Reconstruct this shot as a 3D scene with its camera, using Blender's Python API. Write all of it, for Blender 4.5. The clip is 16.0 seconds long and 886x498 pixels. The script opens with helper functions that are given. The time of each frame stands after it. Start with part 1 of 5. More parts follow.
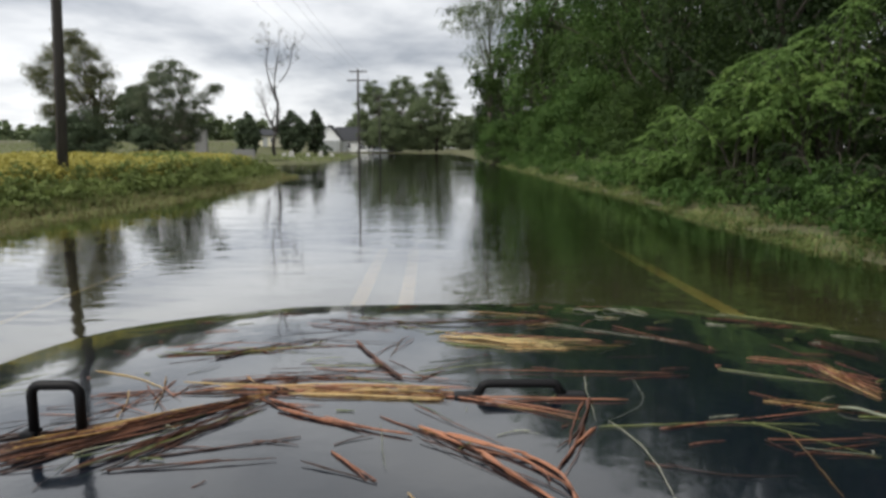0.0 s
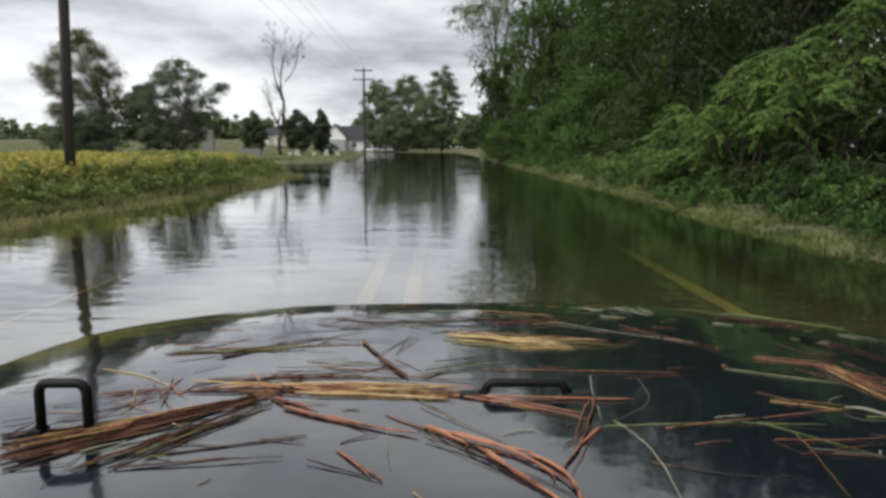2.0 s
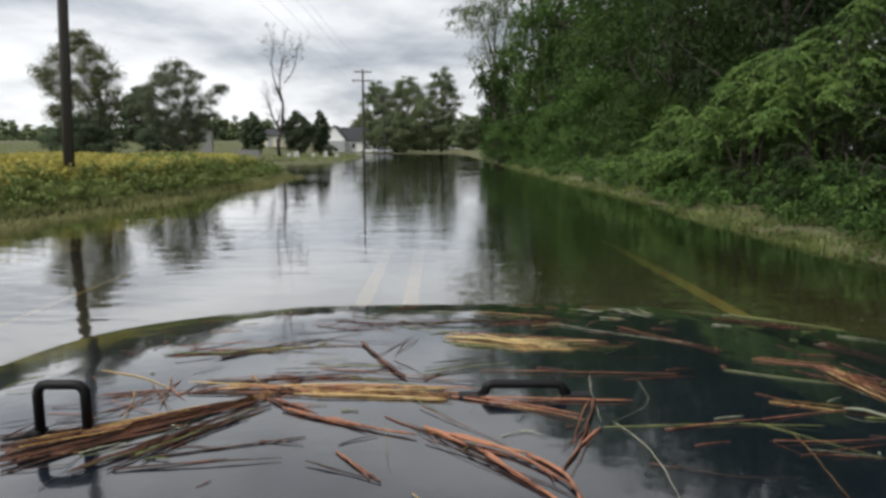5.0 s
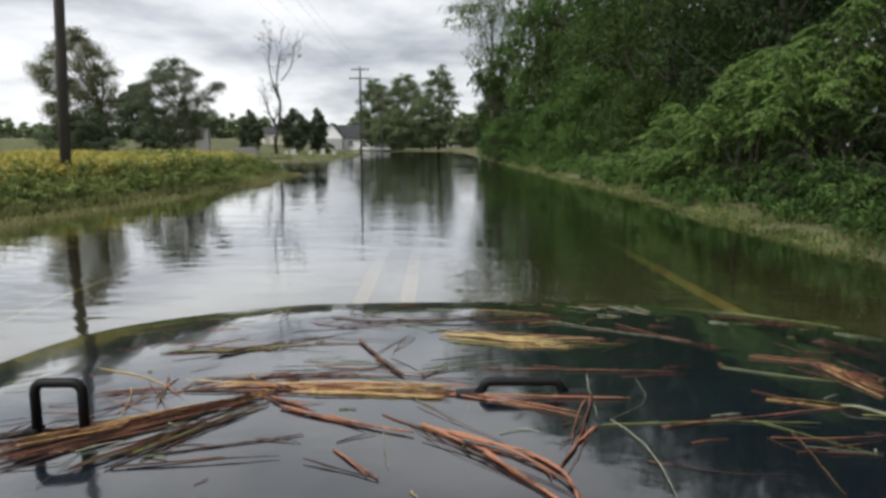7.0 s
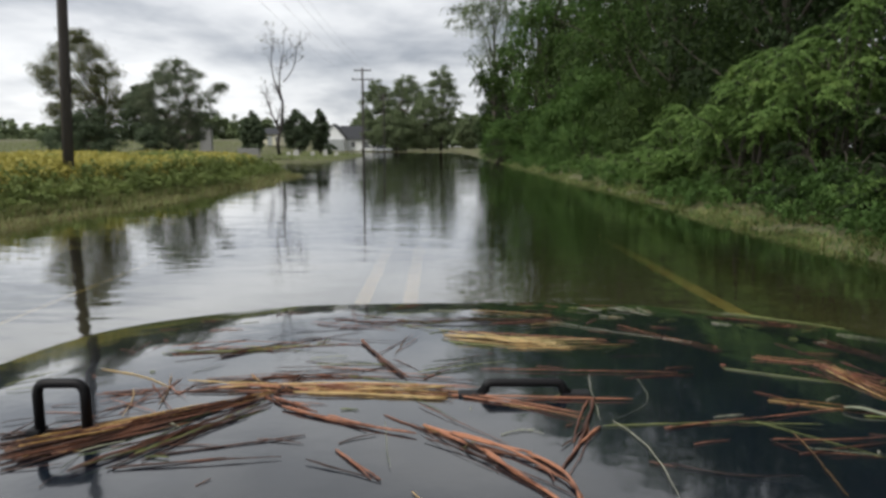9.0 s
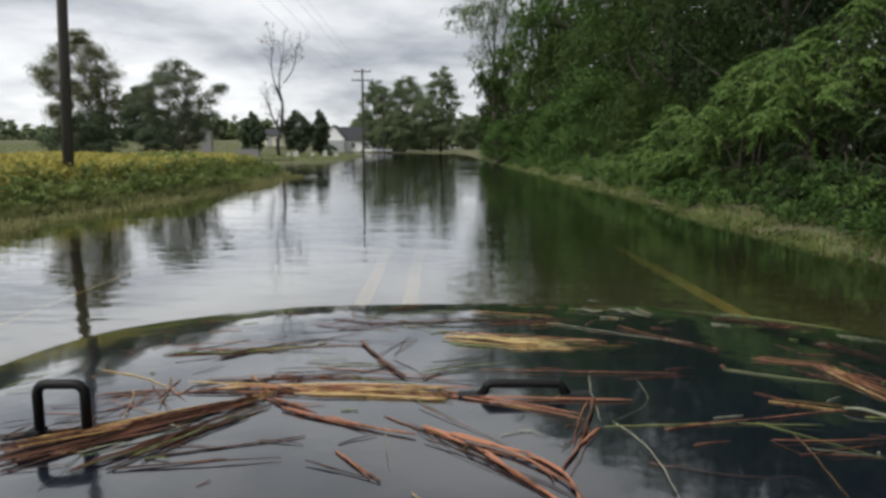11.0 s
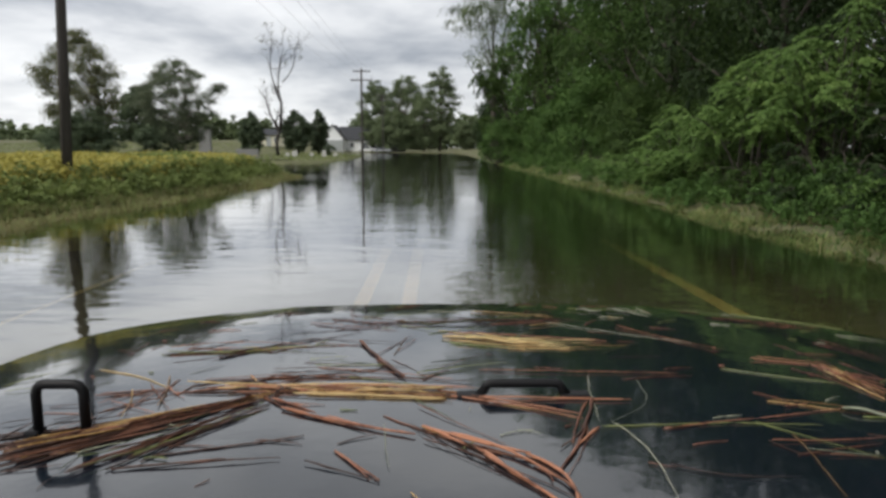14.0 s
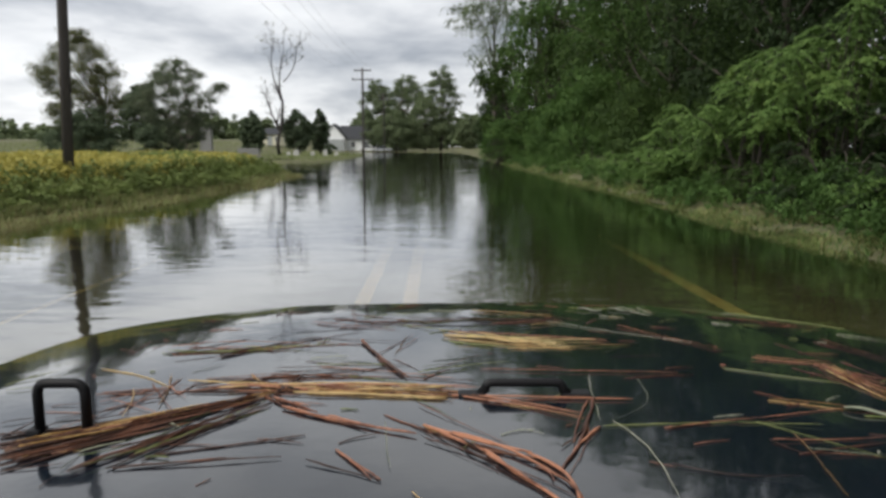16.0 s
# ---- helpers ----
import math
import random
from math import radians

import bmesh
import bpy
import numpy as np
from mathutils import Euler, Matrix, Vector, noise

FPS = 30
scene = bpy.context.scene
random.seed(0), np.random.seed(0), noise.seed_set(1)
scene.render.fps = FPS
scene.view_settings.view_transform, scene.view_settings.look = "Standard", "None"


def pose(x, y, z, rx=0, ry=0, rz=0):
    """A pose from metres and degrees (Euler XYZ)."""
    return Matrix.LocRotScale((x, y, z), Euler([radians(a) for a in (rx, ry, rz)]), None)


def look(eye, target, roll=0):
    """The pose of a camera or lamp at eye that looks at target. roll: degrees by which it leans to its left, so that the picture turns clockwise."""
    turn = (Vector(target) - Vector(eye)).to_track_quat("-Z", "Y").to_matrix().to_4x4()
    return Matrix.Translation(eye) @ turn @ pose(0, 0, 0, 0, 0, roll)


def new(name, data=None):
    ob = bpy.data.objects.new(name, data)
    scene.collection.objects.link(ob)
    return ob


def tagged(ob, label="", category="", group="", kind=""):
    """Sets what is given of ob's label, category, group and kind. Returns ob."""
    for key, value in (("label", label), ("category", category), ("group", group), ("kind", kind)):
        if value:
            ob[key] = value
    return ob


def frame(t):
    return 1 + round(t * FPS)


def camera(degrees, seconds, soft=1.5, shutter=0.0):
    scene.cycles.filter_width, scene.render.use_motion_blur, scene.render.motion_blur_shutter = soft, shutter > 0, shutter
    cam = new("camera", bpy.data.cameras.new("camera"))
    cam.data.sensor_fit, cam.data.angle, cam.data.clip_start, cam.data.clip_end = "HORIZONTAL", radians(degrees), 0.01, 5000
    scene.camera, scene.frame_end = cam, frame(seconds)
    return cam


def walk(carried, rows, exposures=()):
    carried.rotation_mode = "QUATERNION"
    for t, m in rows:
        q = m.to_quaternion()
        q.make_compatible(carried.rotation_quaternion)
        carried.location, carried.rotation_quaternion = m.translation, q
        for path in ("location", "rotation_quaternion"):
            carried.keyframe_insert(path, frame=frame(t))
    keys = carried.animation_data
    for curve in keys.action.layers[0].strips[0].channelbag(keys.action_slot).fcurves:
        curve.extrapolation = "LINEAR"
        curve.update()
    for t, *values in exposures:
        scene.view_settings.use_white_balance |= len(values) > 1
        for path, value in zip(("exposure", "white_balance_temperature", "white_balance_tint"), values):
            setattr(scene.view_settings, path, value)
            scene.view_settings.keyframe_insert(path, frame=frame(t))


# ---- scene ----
# ---- camera ----
cam = camera(64.2, 16.0, soft=3.1)

# The phone rides on the dashboard: it only sways by fractions of a degree over the hood. (seconds, yaw, pitch)
SWAY = ((0.0, -0.36, 0.18), (0.5, -0.32, 0.09), (1.0, 0.05, 0.05), (1.5, 0.28, 0.09), (2.0, 0.10, 0.10),
        (2.5, 0.0, 0.09), (3.0, 0.0, 0.09), (3.5, -0.09, 0.16), (4.75, 0.0, 0.2), (6.0, 0.09, 0.2), (6.5, -0.12, 0.09),
        (7.0, -0.18, 0.02), (7.5, -0.17, 0.03), (8.0, -0.1, -0.15), (8.5, 0.0, 0.0), (9.0, 0.0, 0.09),
        (10.25, 0.0, 0.15), (11.5, -0.03, 0.17), (12.0, -0.14, 0.09), (12.5, -0.27, 0.05), (13.0, -0.32, 0.06),
        (13.5, -0.27, 0.09), (14.0, -0.09, 0.15), (14.5, 0.0, 0.18), (15.0, -0.04, 0.02), (15.5, -0.03, 0.06), (16.0, 0.0, 0.09))
CAM_Z = 1.32
walk(cam, [(t, pose(0, 0, CAM_Z, 90 - 8.33 + dp, 0, -0.5 + dy)) for t, dy, dp in SWAY],
     [(0.0, 0.10), (3.0, 0.08), (7.0, 0.15), (8.0, 0.15), (9.0, 0.05), (12.5, 0.0), (16.0, 0.07)])

# ---- sky and sun ----
SUN_UP, SUN_TURN = radians(54), radians(-128)
world = bpy.data.worlds.new("overcast_sky")
scene.world = world
world.use_nodes = True
wn, wl = world.node_tree.nodes, world.node_tree.links
wn.clear()


def wnode(kind, **inputs):
    n = wn.new(kind)
    for k, v in inputs.items():
        n.inputs[k].default_value = v
    return n


w_out = wn.new("ShaderNodeOutputWorld")
w_sky = wn.new("ShaderNodeTexSky")
w_sky.sky_type, w_sky.sun_disc, w_sky.sun_elevation, w_sky.sun_rotation = "NISHITA", False, SUN_UP, SUN_TURN
w_bg_sky = wnode("ShaderNodeBackground", Strength=0.1)
wl.new(w_sky.outputs[0], w_bg_sky.inputs[0])
w_tc = wn.new("ShaderNodeTexCoord")
w_sep = wn.new("ShaderNodeSeparateXYZ")
wl.new(w_tc.outputs["Generated"], w_sep.inputs[0])
w_add = wn.new("ShaderNodeMath")
w_add.operation = "ADD"
w_abs = wn.new("ShaderNodeMath")
w_abs.operation = "ABSOLUTE"
wl.new(w_sep.outputs[2], w_abs.inputs[0])
wl.new(w_abs.outputs[0], w_add.inputs[0])
w_add.inputs[1].default_value = 0.2
w_flat = wn.new("ShaderNodeVectorMath")
w_flat.operation = "DIVIDE"
w_comb = wn.new("ShaderNodeCombineXYZ")
for i in range(3):
    wl.new(w_add.outputs[0], w_comb.inputs[i])
wl.new(w_tc.outputs["Generated"], w_flat.inputs[0])
wl.new(w_comb.outputs[0], w_flat.inputs[1])
w_big = wnode("ShaderNodeTexNoise", Scale=0.75, Detail=5.0, Roughness=0.5, Distortion=0.3)
w_small = wnode("ShaderNodeTexNoise", Scale=2.4, Detail=5.0, Roughness=0.55, Distortion=0.2)
wl.new(w_flat.outputs[0], w_big.inputs[0])
wl.new(w_flat.outputs[0], w_small.inputs[0])
w_mix = wn.new("ShaderNodeMath")
w_mix.operation = "MULTIPLY_ADD"
wl.new(w_small.outputs[0], w_mix.inputs[0])
w_mix.inputs[1].default_value = 0.36
w_half = wn.new("ShaderNodeMath")
w_half.operation = "MULTIPLY"
w_half.inputs[1].default_value = 0.84
wl.new(w_big.outputs[0], w_half.inputs[0])
wl.new(w_half.outputs[0], w_mix.inputs[2])
w_ramp = wn.new("ShaderNodeValToRGB")
w_ramp.color_ramp.elements[0].position, w_ramp.color_ramp.elements[0].color = 0.45, (0.378, 0.407, 0.458, 1)
w_ramp.color_ramp.elements[1].position, w_ramp.color_ramp.elements[1].color = 0.78, (1.055, 1.062, 1.066, 1)
e = w_ramp.color_ramp.elements.new(0.6)
e.color = (0.748, 0.766, 0.793, 1)
wl.new(w_mix.outputs[0], w_ramp.inputs[0])
# the veiled sun brightens its side of the cloud cover
w_dot = wn.new("ShaderNodeVectorMath")
w_dot.operation = "DOT_PRODUCT"
w_dot.inputs[1].default_value = Vector((-10, 4, 17)).normalized()
wl.new(w_tc.outputs["Generated"], w_dot.inputs[0])
w_veil = wn.new("ShaderNodeMapRange")
w_veil.inputs["From Min"].default_value, w_veil.inputs["From Max"].default_value = -0.2, 0.9
w_veil.inputs["To Min"].default_value, w_veil.inputs["To Max"].default_value = 0.85, 1.3
wl.new(w_dot.outputs["Value"], w_veil.inputs[0])
w_bg_cloud = wnode("ShaderNodeBackground", Strength=1.0)
wl.new(w_ramp.outputs[0], w_bg_cloud.inputs[0])
# heavier, darker cloud overhead than along the horizon
w_high = wn.new("ShaderNodeMapRange")
w_high.inputs["From Min"].default_value, w_high.inputs["From Max"].default_value = 0.22, 0.66
w_high.inputs["To Min"].default_value, w_high.inputs["To Max"].default_value = 1.0, 0.52
wl.new(w_sep.outputs[2], w_high.inputs[0])
w_dim = wn.new("ShaderNodeMath")
w_dim.operation = "MULTIPLY"
wl.new(w_veil.outputs[0], w_dim.inputs[0])
wl.new(w_high.outputs[0], w_dim.inputs[1])
wl.new(w_dim.outputs[0], w_bg_cloud.inputs[1])
w_cover = wn.new("ShaderNodeMixShader")
w_cover.inputs[0].default_value = 0.93
wl.new(w_bg_sky.outputs[0], w_cover.inputs[1])
wl.new(w_bg_cloud.outputs[0], w_cover.inputs[2])
wl.new(w_cover.outputs[0], w_out.inputs[0])

sun = new("sun", bpy.data.lights.new("sun", "SUN"))
sun.data.energy, sun.data.angle, sun.data.color = 2.8, radians(22), (1.0, 0.96, 0.9)
sun.matrix_world = look((-9, -7, 16), (0, 0, 0))

# ---- materials ----
def material(name, colour, rough=0.7, metal=0.0, vary=0.3, scale=6.0, fine=40.0, bump=0.0, spec=0.5, island=0.0,
             stretch=(1, 1, 1), second=None, translucent=0.0, coat=0.0, ior=1.5, rnd_object=0.0, steps=(0.2, 0.52, 0.85)):
    """A surface with coarse and fine variation of its colour, a fine relief, and a random shade for each island or object."""
    m = bpy.data.materials.new(name)
    m.use_nodes = True
    nodes, links = m.node_tree.nodes, m.node_tree.links
    b = nodes["Principled BSDF"]
    out = nodes["Material Output"]
    b.inputs["Roughness"].default_value, b.inputs["Metallic"].default_value = rough, metal
    b.inputs["Specular IOR Level"].default_value = spec
    b.inputs["IOR"].default_value = ior
    if coat:
        b.inputs["Coat Weight"].default_value, b.inputs["Coat Roughness"].default_value = coat, 0.03
        b.inputs["Coat IOR"].default_value = ior
    tc = nodes.new("ShaderNodeTexCoord")
    mp = nodes.new("ShaderNodeMapping")
    mp.inputs["Scale"].default_value = stretch
    links.new(tc.outputs["Object"], mp.inputs[0])
    n1 = nodes.new("ShaderNodeTexNoise")
    n1.inputs["Scale"].default_value, n1.inputs["Detail"].default_value = scale, 5
    n2 = nodes.new("ShaderNodeTexNoise")
    n2.inputs["Scale"].default_value, n2.inputs["Detail"].default_value = fine, 6
    for n in (n1, n2):
        links.new(mp.outputs[0], n.inputs[0])
    add = nodes.new("ShaderNodeMath")
    add.operation = "MULTIPLY_ADD"
    links.new(n2.outputs[0], add.inputs[0])
    add.inputs[1].default_value = 0.5
    half = nodes.new("ShaderNodeMath")
    half.operation = "MULTIPLY"
    half.inputs[1].default_value = 0.6
    links.new(n1.outputs[0], half.inputs[0])
    links.new(half.outputs[0], add.inputs[2])
    fac = add.outputs[0]
    if island or rnd_object:
        src = nodes.new("ShaderNodeNewGeometry").outputs["Random Per Island"] if island else nodes.new("ShaderNodeObjectInfo").outputs["Random"]
        mx = nodes.new("ShaderNodeMix")
        mx.inputs[0].default_value = island or rnd_object
        links.new(fac, mx.inputs[2])
        links.new(src, mx.inputs[3])
        fac = mx.outputs[0]
    ramp = nodes.new("ShaderNodeValToRGB")
    c2 = second or tuple(min(1, c * (1 + vary)) for c in colour)
    c1 = tuple(c * (1 - vary) for c in colour)
    ramp.color_ramp.elements[0].color, ramp.color_ramp.elements[0].position = (*c1, 1), steps[0]
    ramp.color_ramp.elements[1].color, ramp.color_ramp.elements[1].position = (*c2, 1), steps[2]
    mid = ramp.color_ramp.elements.new(steps[1])
    mid.color = (*colour, 1)
    links.new(fac, ramp.inputs[0])
    links.new(ramp.outputs[0], b.inputs["Base Color"])
    if bump:
        bp = nodes.new("ShaderNodeBump")
        bp.inputs["Strength"].default_value, bp.inputs["Distance"].default_value = 0.6, bump
        links.new(add.outputs[0], bp.inputs["Height"])
        links.new(bp.outputs[0], b.inputs["Normal"])
        links.new(bp.outputs[0], b.inputs["Coat Normal"])
    if translucent:
        tr = nodes.new("ShaderNodeBsdfTranslucent")
        links.new(ramp.outputs[0], tr.inputs[0])
        ms = nodes.new("ShaderNodeMixShader")
        ms.inputs[0].default_value = translucent
        links.new(b.outputs[0], ms.inputs[1])
        links.new(tr.outputs[0], ms.inputs[2])
        links.new(ms.outputs[0], out.inputs[0])
    return m


def leafy(name, colour, second, vary=0.5):
    return material(name, colour, rough=0.6, vary=vary, scale=0.8, fine=3.0, spec=0.2, island=0.12, second=second, translucent=0.32, steps=(0.36, 0.54, 0.74))


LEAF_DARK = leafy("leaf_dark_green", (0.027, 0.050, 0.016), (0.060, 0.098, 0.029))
LEAF_MID = leafy("leaf_mid_green", (0.050, 0.090, 0.022), (0.106, 0.166, 0.042))
LEAF_LIGHT = leafy("leaf_light_green", (0.125, 0.215, 0.056), (0.225, 0.325, 0.092))
LEAF_OLIVE = leafy("leaf_olive", (0.14, 0.155, 0.075), (0.23, 0.23, 0.115))
LEAF_EVER = leafy("leaf_evergreen", (0.095, 0.13, 0.075), (0.15, 0.195, 0.11))
LEAF_WEED = leafy("leaf_weed_green", (0.073, 0.142, 0.035), (0.147, 0.238, 0.062))
# leaves of distant trees, paled so that the colour itself holds the haze
LEAF_HAZED = leafy("leaf_hazed_green", (0.15, 0.195, 0.10), (0.25, 0.30, 0.16))
LEAF_GREY = leafy("leaf_grey_green", (0.13, 0.16, 0.10), (0.22, 0.25, 0.16))
CROP_GREEN = leafy("crop_green", (0.185, 0.24, 0.075), (0.31, 0.37, 0.13))
CROP_YELLOW = leafy("crop_yellow", (0.43, 0.39, 0.10), (0.60, 0.54, 0.17), vary=0.3)
STRAW = leafy("straw", (0.19, 0.18, 0.08), (0.34, 0.31, 0.15))
GRASS = leafy("grass_green", (0.19, 0.24, 0.08), (0.33, 0.38, 0.14))
BARK = material("bark", (0.065, 0.055, 0.045), rough=0.9, scale=3, fine=30, bump=0.02, stretch=(1, 1, 0.25))
BARK_DEAD = material("bark_dead", (0.05, 0.045, 0.04), rough=0.9, scale=3, fine=30, bump=0.02, stretch=(1, 1, 0.25))
BARK_PALE = material("bark_pale", (0.20, 0.18, 0.155), rough=0.9, scale=3, fine=30, bump=0.02, stretch=(1, 1, 0.25))
POLE_WOOD = material("pole_wood", (0.062, 0.055, 0.050), rough=0.85, scale=4, fine=60, bump=0.004, stretch=(1, 1, 0.06))
CABLE = material("cable_black", (0.05, 0.05, 0.055), rough=0.5)
CERAMIC = material("ceramic_grey", (0.35, 0.36, 0.38), rough=0.25)
SOIL = material("soil", (0.095, 0.095, 0.045), rough=0.95, vary=0.5, scale=0.5, fine=7, bump=0.03, second=(0.19, 0.21, 0.07))
ASPHALT = material("asphalt", (0.06, 0.057, 0.042), rough=0.85, vary=0.3, scale=0.8, fine=60, bump=0.004)
LINE_YELLOW = material("line_yellow", (0.85, 0.60, 0.24), rough=0.7, vary=0.35, scale=3, fine=40)
LINE_WHITE = material("line_edge", (0.80, 0.62, 0.24), rough=0.7, vary=0.35, scale=3, fine=40)
GRANITE = material("granite", (0.22, 0.22, 0.215), rough=0.6, vary=0.25, scale=8, fine=90, bump=0.002)
MULCH = material("mulch", (0.04, 0.03, 0.022), rough=0.95, vary=0.5, scale=5, fine=30, bump=0.03)
SIDING = material("white_siding", (0.85, 0.86, 0.86), rough=0.6, vary=0.06, scale=0.8, fine=9)
SIDING_GREY = material("grey_siding", (0.36, 0.38, 0.38), rough=0.6, vary=0.1, scale=0.8, fine=9)
CREAM = material("cream_siding", (0.66, 0.63, 0.48), rough=0.6, vary=0.08, scale=0.8, fine=9)
SHINGLE = material("dark_shingle", (0.045, 0.048, 0.055), rough=0.9, vary=0.3, scale=2, fine=30, bump=0.01)
WINDOW_GLASS = material("window_glass", (0.03, 0.035, 0.04), rough=0.06, vary=0.1, spec=0.8)
WHITE_PAINT = material("white_car_paint", (0.75, 0.76, 0.77), rough=0.3, vary=0.05, coat=0.6)
SILVER_PAINT = material("silver_car_paint", (0.42, 0.44, 0.46), rough=0.3, metal=0.4, vary=0.08, coat=0.6)
STONE_WHITE = material("white_stone", (0.48, 0.48, 0.46), rough=0.7, vary=0.15, scale=4, fine=40)
TYRE = material("tyre_rubber", (0.02, 0.02, 0.02), rough=0.85, scale=10, fine=60, bump=0.004)
RIM = material("alloy_rim", (0.45, 0.45, 0.46), rough=0.35, metal=0.9, vary=0.1)
BLACK_PLASTIC = material("black_plastic", (0.008, 0.008, 0.009), rough=0.55, spec=0.25, vary=0.25, scale=20, fine=200, bump=0.0006)
HOOD_PAINT = material("hood_paint", (0.0055, 0.0095, 0.0155), rough=0.12, vary=0.5, scale=4, fine=14, bump=0.0018, spec=0.1, coat=1.0, ior=1.40)
REED_RED = material("reed_red_brown", (0.17, 0.066, 0.038), rough=0.42, vary=0.75, scale=22, fine=160, bump=0.0008, spec=0.35, second=(0.42, 0.19, 0.11), rnd_object=0.3, steps=(0.4, 0.52, 0.66))
REED_TAN = material("reed_tan", (0.34, 0.19, 0.06), rough=0.42, vary=0.65, scale=22, fine=160, bump=0.0008, spec=0.35, second=(0.60, 0.44, 0.2), rnd_object=0.3, steps=(0.4, 0.52, 0.66))
REED_GREEN = material("reed_green", (0.085, 0.11, 0.032), rough=0.45, vary=0.5, scale=22, fine=160, bump=0.0006, spec=0.35, second=(0.27, 0.30, 0.10), rnd_object=0.4, steps=(0.38, 0.52, 0.68))
REED_DARK = material("reed_dark", (0.062, 0.028, 0.018), rough=0.45, vary=0.6, scale=22, fine=160, bump=0.0008, spec=0.35, second=(0.20, 0.085, 0.048), rnd_object=0.3, steps=(0.4, 0.52, 0.66))
REED_PALE = material("reed_pale", (0.25, 0.27, 0.19), rough=0.5, vary=0.35, scale=14, fine=120, second=(0.50, 0.50, 0.36), rnd_object=0.3, steps=(0.34, 0.5, 0.68))


def water_material():
    m = bpy.data.materials.new("flood_water")
    m.use_nodes = True
    nodes, links = m.node_tree.nodes, m.node_tree.links
    nodes.clear()
    out = nodes.new("ShaderNodeOutputMaterial")
    tc = nodes.new("ShaderNodeTexCoord")
    mp = nodes.new("ShaderNodeMapping")
    mp.inputs["Scale"].default_value = (0.55, 1.3, 1)
    links.new(tc.outputs["Object"], mp.inputs[0])
    swell = nodes.new("ShaderNodeTexNoise")
    swell.inputs["Scale"].default_value, swell.inputs["Detail"].default_value = 1.3, 2.0
    fine = nodes.new("ShaderNodeTexNoise")
    fine.inputs["Scale"].default_value, fine.inputs["Detail"].default_value = 6.0, 2.0
    calm = nodes.new("ShaderNodeTexNoise")
    calm.inputs["Scale"].default_value = 0.12
    for n in (swell, fine):
        links.new(mp.outputs[0], n.inputs[0])
    links.new(tc.outputs["Object"], calm.inputs[0])
    gate = nodes.new("ShaderNodeMapRange")
    gate.inputs["From Min"].default_value, gate.inputs["From Max"].default_value = 0.42, 0.68
    gate.inputs["To Min"].default_value, gate.inputs["To Max"].default_value = 0.2, 1.0
    links.new(calm.outputs[0], gate.inputs[0])
    mul = nodes.new("ShaderNodeMath")
    mul.operation = "MULTIPLY"
    links.new(fine.outputs[0], mul.inputs[0])
    links.new(gate.outputs[0], mul.inputs[1])
    add = nodes.new("ShaderNodeMath")
    links.new(mul.outputs[0], add.inputs[0])
    links.new(swell.outputs[0], add.inputs[1])
    bp = nodes.new("ShaderNodeBump")
    bp.inputs["Strength"].default_value, bp.inputs["Distance"].default_value = 0.42, 0.016
    links.new(add.outputs[0], bp.inputs["Height"])
    fr = nodes.new("ShaderNodeFresnel")
    fr.inputs["IOR"].default_value = 1.6
    links.new(bp.outputs[0], fr.inputs["Normal"])
    gl = nodes.new("ShaderNodeBsdfGlossy")
    gl.inputs["Roughness"].default_value = 0.02
    links.new(bp.outputs[0], gl.inputs["Normal"])
    clear = nodes.new("ShaderNodeBsdfTransparent")
    clear.inputs[0].default_value = (0.95, 0.91, 0.72, 1)
    silt = nodes.new("ShaderNodeBsdfDiffuse")
    silt.inputs[0].default_value = (0.14, 0.135, 0.07, 1)
    murk = nodes.new("ShaderNodeMixShader")
    murk.inputs[0].default_value = 0.25
    links.new(clear.outputs[0], murk.inputs[1])
    links.new(silt.outputs[0], murk.inputs[2])
    top = nodes.new("ShaderNodeMixShader")
    gain = nodes.new("ShaderNodeMath")
    gain.operation, gain.use_clamp = "MULTIPLY", True
    gain.inputs[1].default_value = 2.0
    links.new(fr.outputs[0], gain.inputs[0])
    links.new(gain.outputs[0], top.inputs[0])
    links.new(murk.outputs[0], top.inputs[1])
    links.new(gl.outputs[0], top.inputs[2])
    links.new(top.outputs[0], out.inputs[0])
    return m


WATER = water_material()

# ---- mesh helpers ----
def mesh_of(name, verts, faces, mats, face_mats=None, smooth=False):
    me = bpy.data.meshes.new(name)
    verts = np.asarray(verts, dtype=np.float32).reshape(-1, 3)
    if isinstance(faces, np.ndarray):
        me.vertices.add(len(verts))
        me.vertices.foreach_set("co", verts.ravel())
        n, k = faces.shape
        me.loops.add(n * k)
        me.loops.foreach_set("vertex_index", faces.astype(np.int32).ravel())
        me.polygons.add(n)
        me.polygons.foreach_set("loop_start", np.arange(0, n * k, k, dtype=np.int32))
        me.update(calc_edges=True)
    else:
        me.from_pydata(verts.tolist(), [], faces)
    for m in (mats if isinstance(mats, (list, tuple)) else [mats]):
        me.materials.append(m)
    if face_mats is not None:
        me.polygons.foreach_set("material_index", np.asarray(face_mats, dtype=np.int32))
    if smooth:
        me.polygons.foreach_set("use_smooth", np.ones(len(me.polygons), dtype=bool))
    me.update()
    return me


def part(name, bm, mat, parent, label="", smooth=False):
    """One mesh object from a bmesh (or a ready mesh) under its thing."""
    if isinstance(bm, bmesh.types.BMesh):
        me = bpy.data.meshes.new(name)
        bm.normal_update()
        bm.to_mesh(me)
        bm.free()
        me.materials.append(mat)
        if smooth:
            me.polygons.foreach_set("use_smooth", np.ones(len(me.polygons), dtype=bool))
    else:
        me = bm
    ob = new(name, me)
    ob.parent = parent
    return tagged(ob, label)


